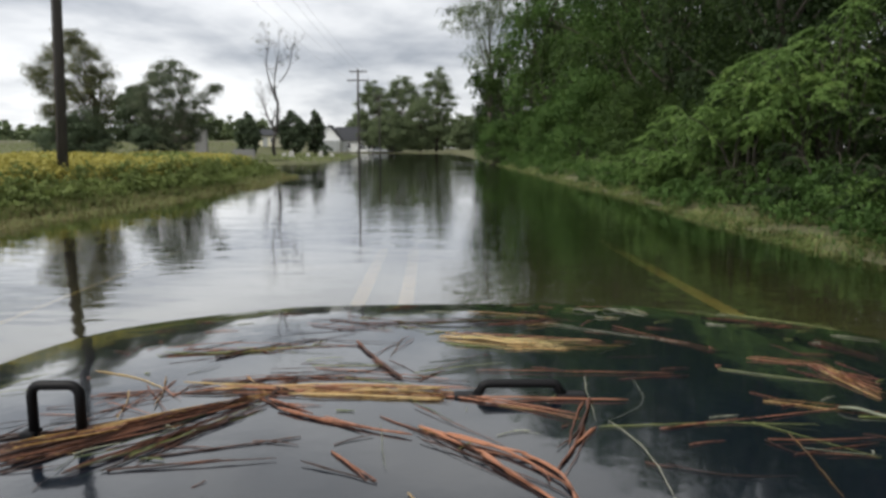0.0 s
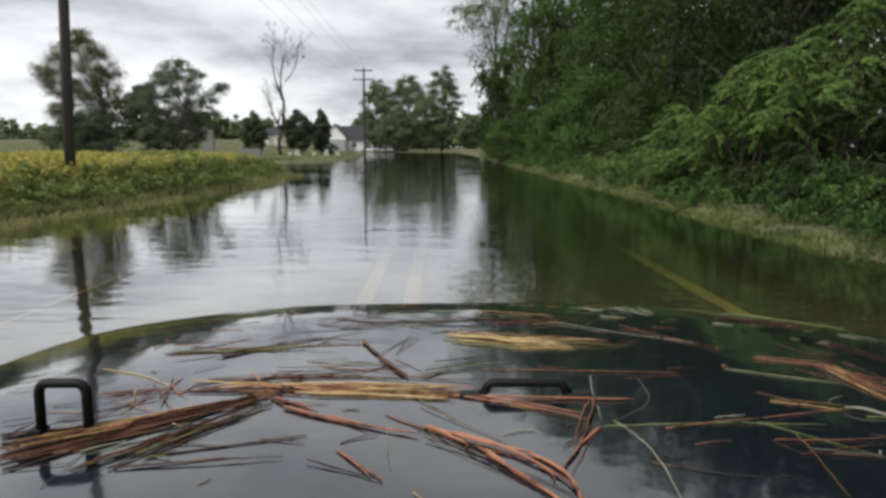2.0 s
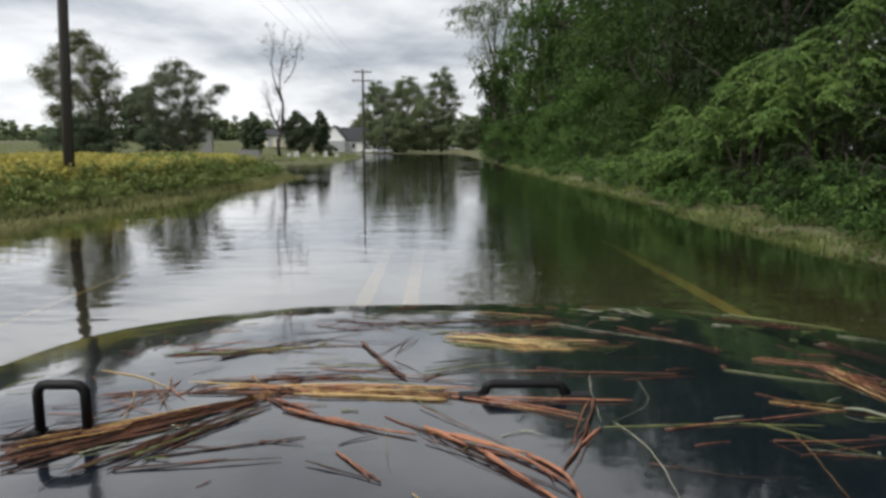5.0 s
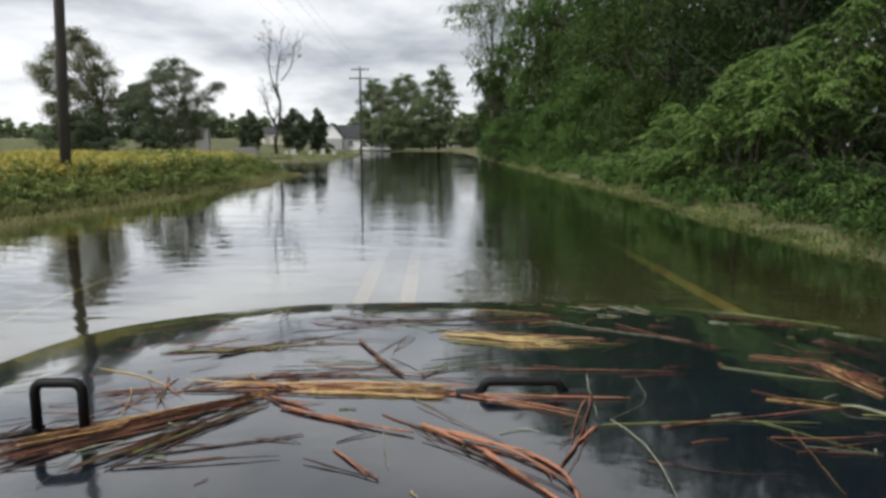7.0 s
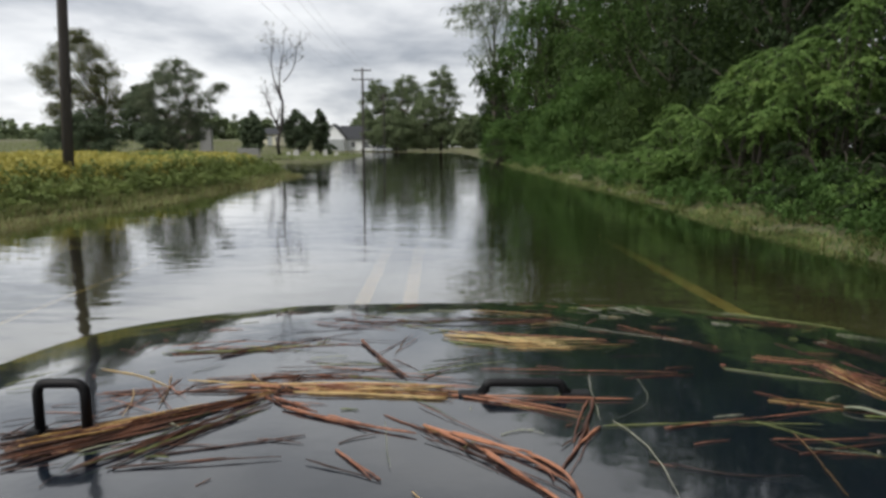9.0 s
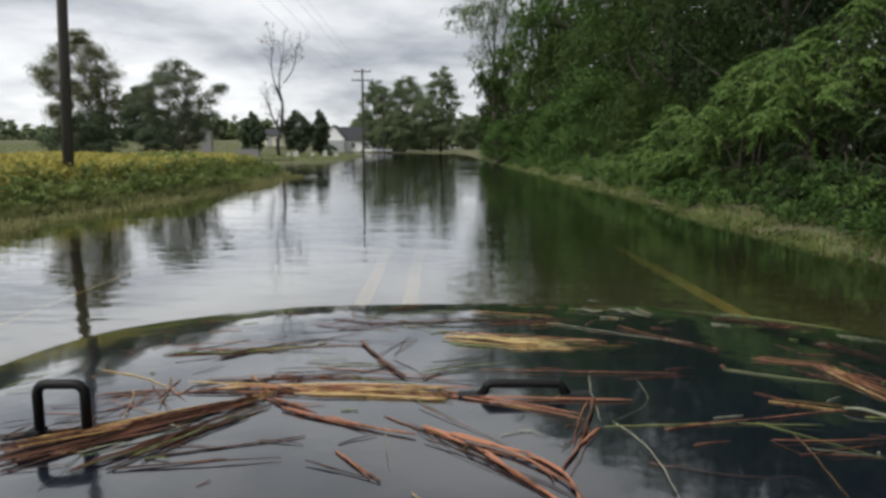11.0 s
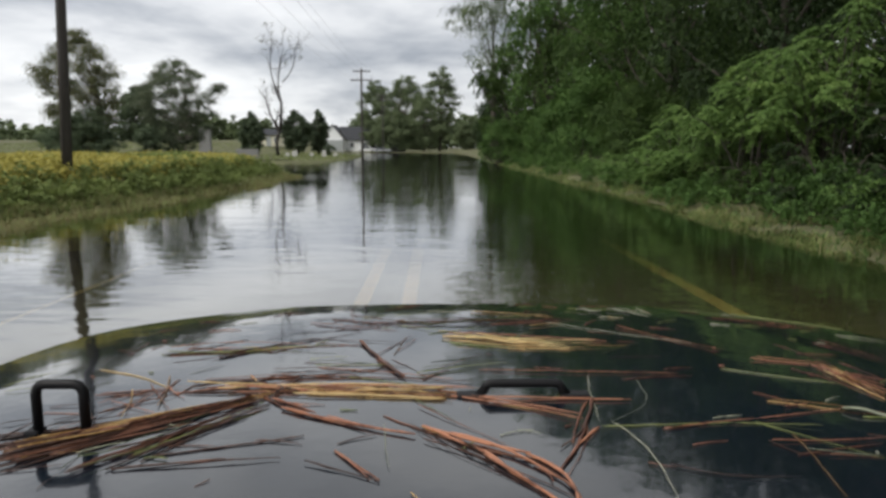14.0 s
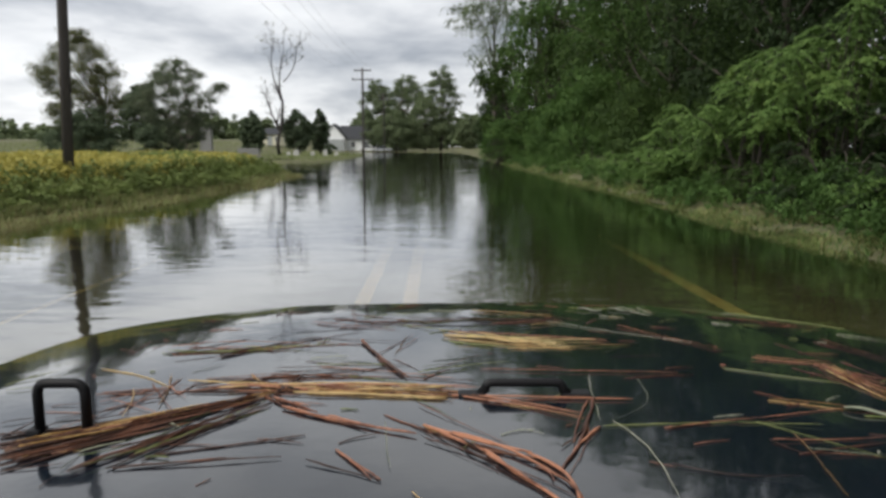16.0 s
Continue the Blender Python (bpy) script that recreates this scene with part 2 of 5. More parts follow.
def box(x, y, z, sx, sy, sz, bevel=0.0, turn=None):
    """A box with its base's middle at x, y, z."""
    bm = bmesh.new()
    bmesh.ops.create_cube(bm, size=1)
    bmesh.ops.scale(bm, vec=(sx, sy, sz), verts=bm.verts)
    if bevel:
        bmesh.ops.bevel(bm, geom=bm.edges, offset=bevel, segments=2, affect="EDGES", profile=0.6)
    if turn is not None:
        bmesh.ops.transform(bm, matrix=turn, verts=bm.verts)
    bmesh.ops.translate(bm, vec=(x, y, z + sz / 2), verts=bm.verts)
    return bm


def tube_arrays(points, radii, sides=7):
    """Vertices and faces of a tapered tube along points."""
    pts = [Vector(p) for p in points]
    verts, faces = [], []
    up = Vector((0.13, 0.31, 0.94))
    for i, p in enumerate(pts):
        d = (pts[min(i + 1, len(pts) - 1)] - pts[max(i - 1, 0)]).normalized()
        a = d.cross(up)
        if a.length < 0.05:
            a = d.cross(Vector((1, 0.2, 0)))
        a.normalize()
        b = d.cross(a)
        for k in range(sides):
            w = 2 * math.pi * k / sides
            verts.append(p + (a * math.cos(w) + b * math.sin(w)) * radii[i])
    for i in range(len(pts) - 1):
        for k in range(sides):
            k2 = (k + 1) % sides
            faces.append((i * sides + k, i * sides + k2, (i + 1) * sides + k2, (i + 1) * sides + k))
    faces.append(tuple(range(sides))[::-1])
    faces.append(tuple(range((len(pts) - 1) * sides, len(pts) * sides)))
    return verts, faces


def tubes_mesh(name, list_of, mat, sides=7):
    verts, faces = [], []
    for points, radii in list_of:
        v, f = tube_arrays(points, radii, sides)
        o = len(verts)
        verts += v
        faces += [tuple(i + o for i in q) for q in f]
    return mesh_of(name, [tuple(v) for v in verts], faces, mat, smooth=True)


def leaves(rng, centres, normals, size, slim=0.55, droop=0.3):
    """Folded leaves at the centres, facing roughly along the normals: vertices and triangles."""
    n = len(centres)
    nrm = normals + rng.normal(0, 0.36, (n, 3))
    nrm /= np.linalg.norm(nrm, axis=1)[:, None] + 1e-9
    along = rng.normal(0, 1, (n, 3))
    along[:, 2] -= droop * 2
    along -= nrm * (along * nrm).sum(1)[:, None]
    along /= np.linalg.norm(along, axis=1)[:, None] + 1e-9
    side = np.cross(nrm, along)
    s = size * rng.uniform(0.5, 1.5, n)[:, None]
    root = centres - along * s * 0.5
    tip = centres + along * s * 0.5 - nrm * s * 0.12
    left = centres + side * s * slim * 0.5 + nrm * s * 0.1
    right = centres - side * s * slim * 0.5 + nrm * s * 0.1
    verts = np.stack([root, left, tip, right], 1).reshape(-1, 3)
    base = (np.arange(n) * 4)[:, None]
    faces = np.concatenate([base + np.array([[0, 2, 1]]), base + np.array([[0, 3, 2]])], 1).reshape(-1, 3)
    return verts, faces


def lobes_foliage(name, rng, lobes, count, size, mat, slim=0.55, droop=0.3, fill=0.25, drip=0.0, tuft=0.17):
    """Leaves on and inside many small lobes. lobes: rows of x, y, z, radius, flattening."""
    lobes = np.asarray(lobes, dtype=float)
    weight = lobes[:, 3] ** 2
    sprays = max(60, count // 14)
    spray_lobe = rng.choice(len(lobes), sprays, p=weight / weight.sum())
    spray_d = rng.normal(0, 1, (sprays, 3))
    spray_d[:, 2] += 0.7
    spray_d /= np.linalg.norm(spray_d, axis=1)[:, None]
    spray_rad = rng.normal(1.0, 0.14, sprays)
    which = rng.integers(0, sprays, count)
    pick = spray_lobe[which]
    d = spray_d[which] + rng.normal(0, tuft, (count, 3))
    d /= np.linalg.norm(d, axis=1)[:, None]
    inner = rng.random(count) < fill
    rad = np.where(inner, rng.uniform(0.2, 0.9, count), spray_rad[which] + rng.normal(0, 0.06, count))
    c = lobes[pick]
    centres = c[:, :3] + d * (rad * c[:, 3])[:, None] * np.stack([np.ones(count), np.ones(count), c[:, 4]], 1)
    if drip:
        centres[:, 2] -= rng.exponential(0.5, count) * c[:, 3] * drip
    v, f = leaves(rng, centres, d + np.array((0, 0, 0.4)), size, slim, droop)
    return mesh_of(name, v, f, mat)


def weeping_foliage(name, rng, lobes, count, size, mat, length=1.6, slim=0.3):
    """Leaves along strands that hang in curtains from the lobes of a crown."""
    lobes = np.asarray(lobes, dtype=float)
    weight = lobes[:, 3] ** 2
    per, group = 22, 7
    strands = max(group, count // per // group * group)
    curtains = strands // group
    pick = np.repeat(rng.choice(len(lobes), curtains, p=weight / weight.sum()), group)
    way = np.repeat(rng.normal(0, 1, (curtains, 3)), group, 0)
    way[:, 2] = np.abs(way[:, 2]) * 0.8 + 0.1
    way /= np.linalg.norm(way, axis=1)[:, None]
    way += rng.normal(0, 0.16, (strands, 3))
    c = lobes[pick]
    start = c[:, :3] + way * c[:, 3:4] * np.stack([np.ones(strands), np.ones(strands), c[:, 4]], 1)
    drop = length * np.repeat(rng.uniform(0.35, 1.25, curtains), group) * rng.uniform(0.7, 1.2, strands)
    t = rng.random((strands, per)) ** 0.85
    out = way.copy()
    out[:, 2] = 0
    pos = start[:, None, :] + out[:, None, :] * (c[:, 3] * 0.55)[:, None, None] * np.sqrt(t)[:, :, None]
    pos[:, :, 2] += 0.12 * c[:, 3][:, None] * np.sin(t * 3.0) - drop[:, None] * t ** 1.4
    pos += rng.normal(0, 0.05, pos.shape)
    centres = pos.reshape(-1, 3)
    nrm = np.repeat(out, per, 0) + np.array((0, 0, 0.55))
    v, f = leaves(rng, centres, nrm, size, slim, 1.1)
    return mesh_of(name, v, f, mat)


# ---- ground, road and water ----
ROAD_L, ROAD_R, ROAD_Z = -3.75, 3.15, -0.11


def smooth(a, b, x):
    t = min(1.0, max(0.0, (x - a) / (b - a)))
    return t * t * (3 - 2 * t)


def shore_left(y):
    """Where the water meets the left bank."""
    return -7.5 + 0.8 * smooth(13, 23, y) + 0.3 * math.sin(y * 0.31) + 0.2 * math.sin(y * 0.83 + 1)


def ground_z(x, y):
    bed = -0.17 - 0.08 * smooth(0.2, 2.0, max(ROAD_L - x, x - ROAD_R))
    wob = 0.06 * noise.noise((x * 0.35, y * 0.35, 3.0))
    # left bank with the crop, ending in a corner where an inlet begins
    s = shore_left(y)
    field = smooth(s + 0.7, s - 2.3, x) * smooth(38.5, 35.0, y - 0.25 * min(0, x + 12))
    # mown lawn behind the inlet
    edge = 53 + 0.9 * max(0.0, x + 16) + 1.2 * math.sin(x * 0.4)
    lawn = smooth(edge - 1.0, edge + 4.0, y) * smooth(-8.2, -10.5, x + 0.04 * max(0, y - 70)) * smooth(128, 112, y - 4 * max(0.0, -14 - x))
    far = smooth(165, 185, y) * smooth(26, 6, x) + smooth(-60, -75, x + 0.2 * (36 - min(y, 36)))
    left = max(field, lawn * 0.9, min(1.0, far))
    right = smooth(4.05 + 0.25 * math.sin(y * 0.4), 6.0, x)
    z = bed + left * (0.50 + wob) + 0.16 * smooth(-8.5, -10.5, x) * smooth(38, 34, y) + right * (0.40 + wob) + 0.3 * smooth(6, 14, x)
    # the land beyond the field rises gently
    return z + 0.02 * min(150.0, max(0.0, y - 42)) * smooth(-24, -42, x)


def axis(stops):
    vals = []
    for a, b, n in stops:
        vals += list(np.linspace(a, b, n, endpoint=False))
    return vals + [stops[-1][1]]


def build_ground():
    xs = axis([(-2500, -150, 10), (-150, -30, 24), (-30, -9, 24), (-9, -5, 20), (-5, 3, 8), (3, 8, 22), (8, 40, 16), (40, 2500, 12)])
    ys = axis([(-600, -30, 8), (-30, 2, 16), (2, 60, 90), (60, 200, 60), (200, 400, 12), (400, 4000, 12)])
    verts = [(x, y, ground_z(x, y)) for y in ys for x in xs]
    nx = len(xs)
    i = np.arange((len(ys) - 1) * nx).reshape(len(ys) - 1, nx)[:, :-1].ravel()
    faces = np.stack([i, i + 1, i + nx + 1, i + nx], 1)
    ob = new("ground", mesh_of("ground", verts, faces, SOIL, smooth=True))
    tagged(ob, "muddy grassy farmland ground sloping into floodwater", "ground", kind="structure")


build_ground()


def build_road():
    ys = np.linspace(-40, 176, 109)
    prof = ((ROAD_L, -0.2), (ROAD_L + 0.03, ROAD_Z - 0.03), (-0.4, ROAD_Z), (ROAD_R - 0.03, ROAD_Z - 0.03), (ROAD_R, -0.2))
    verts = [(x, y, z) for y in ys for x, z in prof]
    k = len(prof)
    faces = [(j * k + i, j * k + i + 1, (j + 1) * k + i + 1, (j + 1) * k + i) for j in range(len(ys) - 1) for i in range(k - 1)]
    road = new("road", mesh_of("road", verts, faces, ASPHALT))
    tagged(road, "two-lane asphalt country road under shallow floodwater", "road", kind="structure")

    def line(name, x, width, mat, label, a=-30, b=172):
        n = 60
        vs, fs = [], []
        for j, y in enumerate(np.linspace(a, b, n)):
            z = ROAD_Z + 0.006 - 0.03 * abs(x + 0.4) / 3.4
            w = width * (1 + 0.06 * math.sin(j * 2.3))
            vs += [(x - w / 2, y, z), (x + w / 2, y, z)]
        fs = [(2 * j, 2 * j + 1, 2 * j + 3, 2 * j + 2) for j in range(n - 1)]
        part(name, mesh_of(name, vs, fs, mat), mat, road, label)

    line("centre_line", -0.69, 0.14, LINE_YELLOW, "worn yellow double line")
    line("centre_line", -0.25, 0.14, LINE_YELLOW, "worn yellow double line")
    line("edge_line", 2.66, 0.17, LINE_WHITE, "worn yellowish road edge line")
    line("edge_line", -3.62, 0.07, LINE_WHITE, "worn yellowish road edge line")


build_road()


def build_water():
    xs = axis([(-1500, -60, 6), (-60, 40, 20), (40, 1500, 6)])
    ys = axis([(-500, -20, 6), (-20, 190, 40), (190, 900, 6)])
    nx = len(xs)
    verts = [(x, y, 0.0) for y in ys for x in xs]
    i = np.arange((len(ys) - 1) * nx).reshape(len(ys) - 1, nx)[:, :-1].ravel()
    faces = np.stack([i, i + 1, i + nx + 1, i + nx], 1)
    ob = new("water", mesh_of("water", verts, faces, WATER))
    tagged(ob, "calm brown floodwater covering the road, mirroring sky and trees", "water", kind="structure")


build_water()

# ---- vegetation ----
def limb(rng, a, b, sag, n=6):
    a, b = np.array(a, float), np.array(b, float)
    side = rng.normal(0, 1, 3) * 0.08 * np.linalg.norm(b - a)
    return [tuple(a + (b - a) * t + side * math.sin(math.pi * t) + np.array((0, 0, -sag)) * t * t) for t in np.linspace(0, 1, n)]


def tree(name, x, y, height, width, label, leaf, seed, crown_from=0.25, count=9000, size=0.2, lobes=46, trunk_r=None,
         bark=None, droop=0.4, slim=0.5, shape="round", lean=0.0, lobe_r=0.135, category="tree", group="", fill=0.12, depth=1.0, drip=0.0, tuft=0.45, weep=0.0):
    """A tapered trunk, limbs and a crown of many leaf lobes with gaps."""
    rng = np.random.default_rng(seed)
    z0 = ground_z(x, y)
    root = new(name)
    root.location = (x, y, z0)
    tagged(root, label, category, group)
    r = trunk_r or height * 0.018
    top = np.array((lean * height, rng.normal(0, 0.02) * height, height * 0.9))
    stem = limb(rng, (0, 0, -0.25), top, 0, 9)
    wood = [(stem, [r * (1.25 if i == 0 else 1 - 0.85 * i / 8) for i in range(9)])]
    rows = []
    for k in range(lobes):
        t = (k + 0.5) / lobes
        h = crown_from + (0.97 - crown_from) * t
        if shape == "cone":
            reach = (1 - t) ** 0.8
        elif shape == "egg":
            reach = math.sin(math.pi * (0.18 + 0.82 * t)) ** 0.6 if t < 0.97 else 0.2
        elif shape == "vase":
            reach = 0.35 + 0.75 * t if t < 0.75 else 0.9 * (1.02 - t) / 0.27
        else:
            reach = math.sin(math.pi * (0.1 + 0.86 * t)) ** 0.7
        ang = k * 2.39996 + rng.normal(0, 0.4)
        out = width / 2 * reach * rng.uniform(0.45, 0.95)
        p = np.array((math.cos(ang) * out + lean * height * h, math.sin(ang) * out * depth, h * height + rng.normal(0, 0.03) * height))
        lr = width * lobe_r * rng.uniform(0.65, 1.35) * (0.6 + 0.4 * reach)
        rows.append((*p, lr, rng.uniform(0.5, 0.8)))
        if k % 2 == 0:
            s = stem[min(8, max(1, int(h * 8 * 0.75)))]
            wood.append((limb(rng, s, tuple(p), 0.02 * height, 5), [r * 0.38, r * 0.3, r * 0.22, r * 0.14, r * 0.05]))
    part("trunk", tubes_mesh("trunk", wood, bark or BARK, 6), None, root)
    if weep:
        part("hanging_sprays", weeping_foliage("hanging_sprays", rng, rows, int(count * 0.55), size, leaf, weep, slim), None, root, "drooping leafy sprays")
        count = int(count * 0.6)
    part("crown", lobes_foliage("crown", rng, rows, count, size, leaf, slim, droop, fill, drip, tuft), None, root)
    return root


def shrub(name, x, y, height, width, label, leaf, seed, count=7000, size=0.08, lobes=40, slim=0.55, droop=0.25, category="shrub", group="", length=None, fill=0.15, drip=0.0):
    """Stems from the ground and a dome of leaf lobes down to the ground."""
    rng = np.random.default_rng(seed)
    z0 = ground_z(x, y)
    root = new(name)
    root.location = (x, y, z0)
    tagged(root, label, category, group)
    length = length or width
    rows, wood = [], []
    for k in range(lobes):
        t = (k + 0.5) / lobes
        zc = t ** 0.8
        reach = math.sqrt(max(0.05, 1 - zc * zc)) * rng.uniform(0.55, 1.0)
        ang = k * 2.39996 + rng.normal(0, 0.5)
        p = (math.cos(ang) * reach * width * 0.42, math.sin(ang) * reach * length * 0.42, height * (0.06 + 0.82 * zc) + rng.normal(0, 0.05) * height)
        rows.append((*p, min(width, height) * rng.uniform(0.11, 0.22), rng.uniform(0.45, 0.7)))
        if k % 3 == 0:
            wood.append((limb(rng, (rng.normal(0, 0.15), rng.normal(0, 0.15), -0.2), p, 0, 5), [0.035, 0.028, 0.02, 0.014, 0.005]))
    part("stem", tubes_mesh("stem", wood, BARK, 5), None, root)
    part("foliage", lobes_foliage("foliage", rng, rows, count, size, leaf, slim, droop, fill, drip), None, root)
    return root


def sapling(x, y, height, width, label, leaf, seed, stems=24, fronds=18, per=24, size=0.085, slim=0.4, lean=(-0.3, -0.1), category="shrub", group="", stem_from=0.3):
    """Stems that rise and arch outwards, with fronds of paired leaves along their outer parts."""
    rng = np.random.default_rng(seed)
    root = new("shrub")
    root.location = (x, y, ground_z(x, y))
    tagged(root, label, category, group)
    wood, starts, ways, lengths = [], [], [], []
    for k in range(stems):
        ang = k * 2.39996 + rng.normal(0, 0.4)
        reach = width / 2 * rng.uniform(0.25, 1.0)
        h = height * rng.uniform(0.5, 1.05) * (1 - 0.3 * (2 * reach / width) ** 2)
        out = np.array((math.cos(ang) + lean[0], math.sin(ang) + lean[1], 0.0)) * reach
        p0 = np.array((rng.normal(0, 0.1 * width), rng.normal(0, 0.1 * width), -0.2))
        p1 = p0 + out * 0.3 + np.array((0, 0, h * 1.05))
        p2 = p0 + out + np.array((0, 0, h * rng.uniform(0.7, 0.98)))
        curve = [tuple(p0 * (1 - t) ** 2 + 2 * p1 * t * (1 - t) + p2 * t * t) for t in np.linspace(0, 1, 8)]
        wood.append((curve, [0.022 - 0.0025 * i for i in range(8)]))
        for t in stem_from + (1.02 - stem_from) * rng.random(fronds) ** 0.8:
            starts.append(p0 * (1 - t) ** 2 + 2 * p1 * t * (1 - t) + p2 * t * t)
            w = out / (np.linalg.norm(out) + 1e-6) * 0.8 + rng.normal(0, 0.75, 3) * np.array((1, 1, 0.35))
            ways.append(w / np.linalg.norm(w))
            lengths.append(rng.uniform(0.10, 0.24) * width * (1.1 - 0.4 * t))
    starts, ways, lengths = np.array(starts), np.array(ways), np.array(lengths)
    n = len(starts)
    t = np.tile(np.linspace(0.08, 1, per), (n, 1)) + rng.normal(0, 0.02, (n, per))
    side = np.cross(ways, np.array((0, 0, 1.0)))
    side /= np.linalg.norm(side, axis=1)[:, None] + 1e-9
    hand = np.where(np.arange(per) % 2, 1.0, -1.0)
    along = ways[:, None, :] * 0.65 + side[:, None, :] * hand[None, :, None] * 0.75 + rng.normal(0, 0.22, (n, per, 3))
    along[:, :, 2] -= 0.25 + 0.5 * t
    along /= np.linalg.norm(along, axis=2)[:, :, None]
    scale = size * rng.uniform(0.65, 1.3, (n, per)) * (1.15 - 0.45 * t)
    base = starts[:, None, :] + ways[:, None, :] * (lengths[:, None] * t)[:, :, None]
    base[:, :, 2] -= 0.42 * lengths[:, None] * t * t
    base, along, s = base.reshape(-1, 3), along.reshape(-1, 3), scale.reshape(-1, 1)
    nrm = np.array((0, 0, 1.0)) + rng.normal(0, 0.3, base.shape)
    wide = np.cross(along, nrm)
    wide /= np.linalg.norm(wide, axis=1)[:, None] + 1e-9
    mid = base + along * s * 0.45
    verts = np.stack([base, mid + wide * s * slim * 0.5, base + along * s - np.array((0, 0, 0.15)) * s, mid - wide * s * slim * 0.5], 1).reshape(-1, 3)
    b = (np.arange(len(base)) * 4)[:, None]
    faces = np.concatenate([b + np.array([[0, 2, 1]]), b + np.array([[0, 3, 2]])], 1).reshape(-1, 3)
    part("stem", tubes_mesh("stem", wood, BARK, 5), None, root)
    part("foliage", mesh_of("foliage", verts, faces, leaf), None, root)
    return root


def bare_tree(x, y, height, seed):
    """A leafless, storm-stripped tree that forks into crooked limbs and twigs."""
    rng = np.random.default_rng(seed)
    root = new("dead_tree")
    root.location = (x, y, ground_z(x, y))
    tagged(root, "tall nearly leafless tree with crooked bare limbs", "tree")
    wood, tips = [], []

    def grow(p, d, length, r, level):
        pts, q = [p], p
        for _ in range(4):
            d = d + Vector(rng.normal(0, 0.13, 3))
            d.normalize()
            q = q + d * length / 4
            pts.append(q)
        wood.append(([tuple(v) for v in pts], [r, r * 0.9, r * 0.8, r * 0.7, r * 0.58]))
        if level >= 6:
            tips.append(tuple(q))
            return
        for k in range(3):
            nd = (d + Vector(rng.normal(0, 0.5, 3)) * (0.62 if level else 0.5) + Vector((0, 0, 0.3))).normalized()
            grow(q if k else pts[3], nd, length * rng.uniform(0.55, 0.8), r * 0.54, level + 1)

    h = height
    stems = [((0, 0, -0.3), (0.01 * h, 0, 0.2 * h), 0.0175, 0.0150), ((0.01 * h, 0, 0.2 * h), (0.035 * h, 0, 0.44 * h), 0.0140, 0.0110),
             ((0.035 * h, 0, 0.44 * h), (0.05 * h, 0.02 * h, 0.84 * h), 0.0095, 0.0028), ((0.035 * h, 0, 0.44 * h), (-0.02 * h, -0.02 * h, 0.92 * h), 0.0080, 0.0026),
             ((0.01 * h, 0, 0.17 * h), (-0.10 * h, 0.01 * h, 0.46 * h), 0.0088, 0.0030), ((0.05 * h, 0, 0.6 * h), (0.16 * h, 0, 0.88 * h), 0.0062, 0.0024)]
    for a, b, r0, r1 in stems:
        line = limb(rng, a, b, 0, 8)
        wood.append((line, [h * (r0 + (r1 - r0) * i / 7) for i in range(8)]))
        for i in range(4 if r1 < 0.005 else 7, 8):
            for k in range(2):
                d = (Vector(b) - Vector(a)).normalized() + Vector(rng.normal(0, 0.55, 3)) + Vector((0, 0, 0.15))
                grow(Vector(line[i]), d.normalized(), h * rng.uniform(0.05, 0.09), h * r1 * 0.7, 3)
    part("trunk", tubes_mesh("trunk", wood, BARK_DEAD, 4), None, root)
    t = np.array(tips)
    rows = np.concatenate([t, np.full((len(t), 1), 0.5), np.full((len(t), 1), 0.7)], 1)
    part("crown", lobes_foliage("crown", rng, rows, 900, 0.12, LEAF_OLIVE, fill=0.8), None, root, "few remaining leaves")


# left side, beyond the field
tree("tree", -18.9, 38.5, 7.7, 5.6, "thin feathery olive-green tree with a ragged see-through top", LEAF_OLIVE, 11, 0.05, 58000, 0.085, 260, trunk_r=0.07, shape="vase", lobe_r=0.105, fill=0.9, tuft=1.0, slim=0.4)
tree("crepe_myrtle", -17.9, 50, 7.4, 7.8, "spreading multi-stemmed crepe myrtle with grey-green leaves", LEAF_GREY, 12, 0.22, 34000, 0.12, 150, trunk_r=0.09, shape="vase", lobe_r=0.085, bark=BARK_PALE, fill=0.8, tuft=0.9, slim=0.4)
shrub("shrub", -18.0, 36.6, 3.4, 4.2, "dense dark green bush under the feathery tree", LEAF_EVER, 121, 18000, 0.09, 44, fill=0.55)
shrub("shrub", -19.3, 37.4, 2.7, 3.6, "dense dark green bush under the feathery tree", LEAF_EVER, 122, 9000, 0.09, 34, fill=0.4)
shrub("shrub", -18.9, 47.5, 3.1, 2.9, "dense rounded dark green bush beside the crepe myrtle", LEAF_EVER, 123, 9000, 0.11, 34, fill=0.4)
shrub("shrub", -17.9, 49.0, 1.7, 2.0, "small dark bush at the foot of the crepe myrtle", LEAF_EVER, 124, 4000, 0.1, 24, fill=0.4)
shrub("shrub", -15.6, 104, 1.6, 2.6, "small dark bush in front of the white house", LEAF_EVER, 125, 3000, 0.2, 24, fill=0.4)
tree("evergreen_tree", -43.5, 66, 6.2, 5.0, "dense dark egg-shaped evergreen", LEAF_EVER, 13, 0.02, 9000, 0.35, 120, shape="egg", lobe_r=0.13, fill=0.6, tuft=1.0, group="trimmed evergreens")
tree("evergreen_tree", -54, 68, 6.2, 5.0, "dense dark egg-shaped evergreen", LEAF_EVER, 14, 0.02, 9000, 0.35, 120, shape="egg", lobe_r=0.13, fill=0.6, tuft=1.0, group="trimmed evergreens")
tree("evergreen_tree", -67, 162, 12.0, 10.0, "dense dark rounded evergreen far off", LEAF_EVER, 15, 0.02, 9000, 0.6, 120, shape="egg", lobe_r=0.13, fill=0.6, tuft=1.0)
bare_tree(-22.4, 102, 17.0, 5)
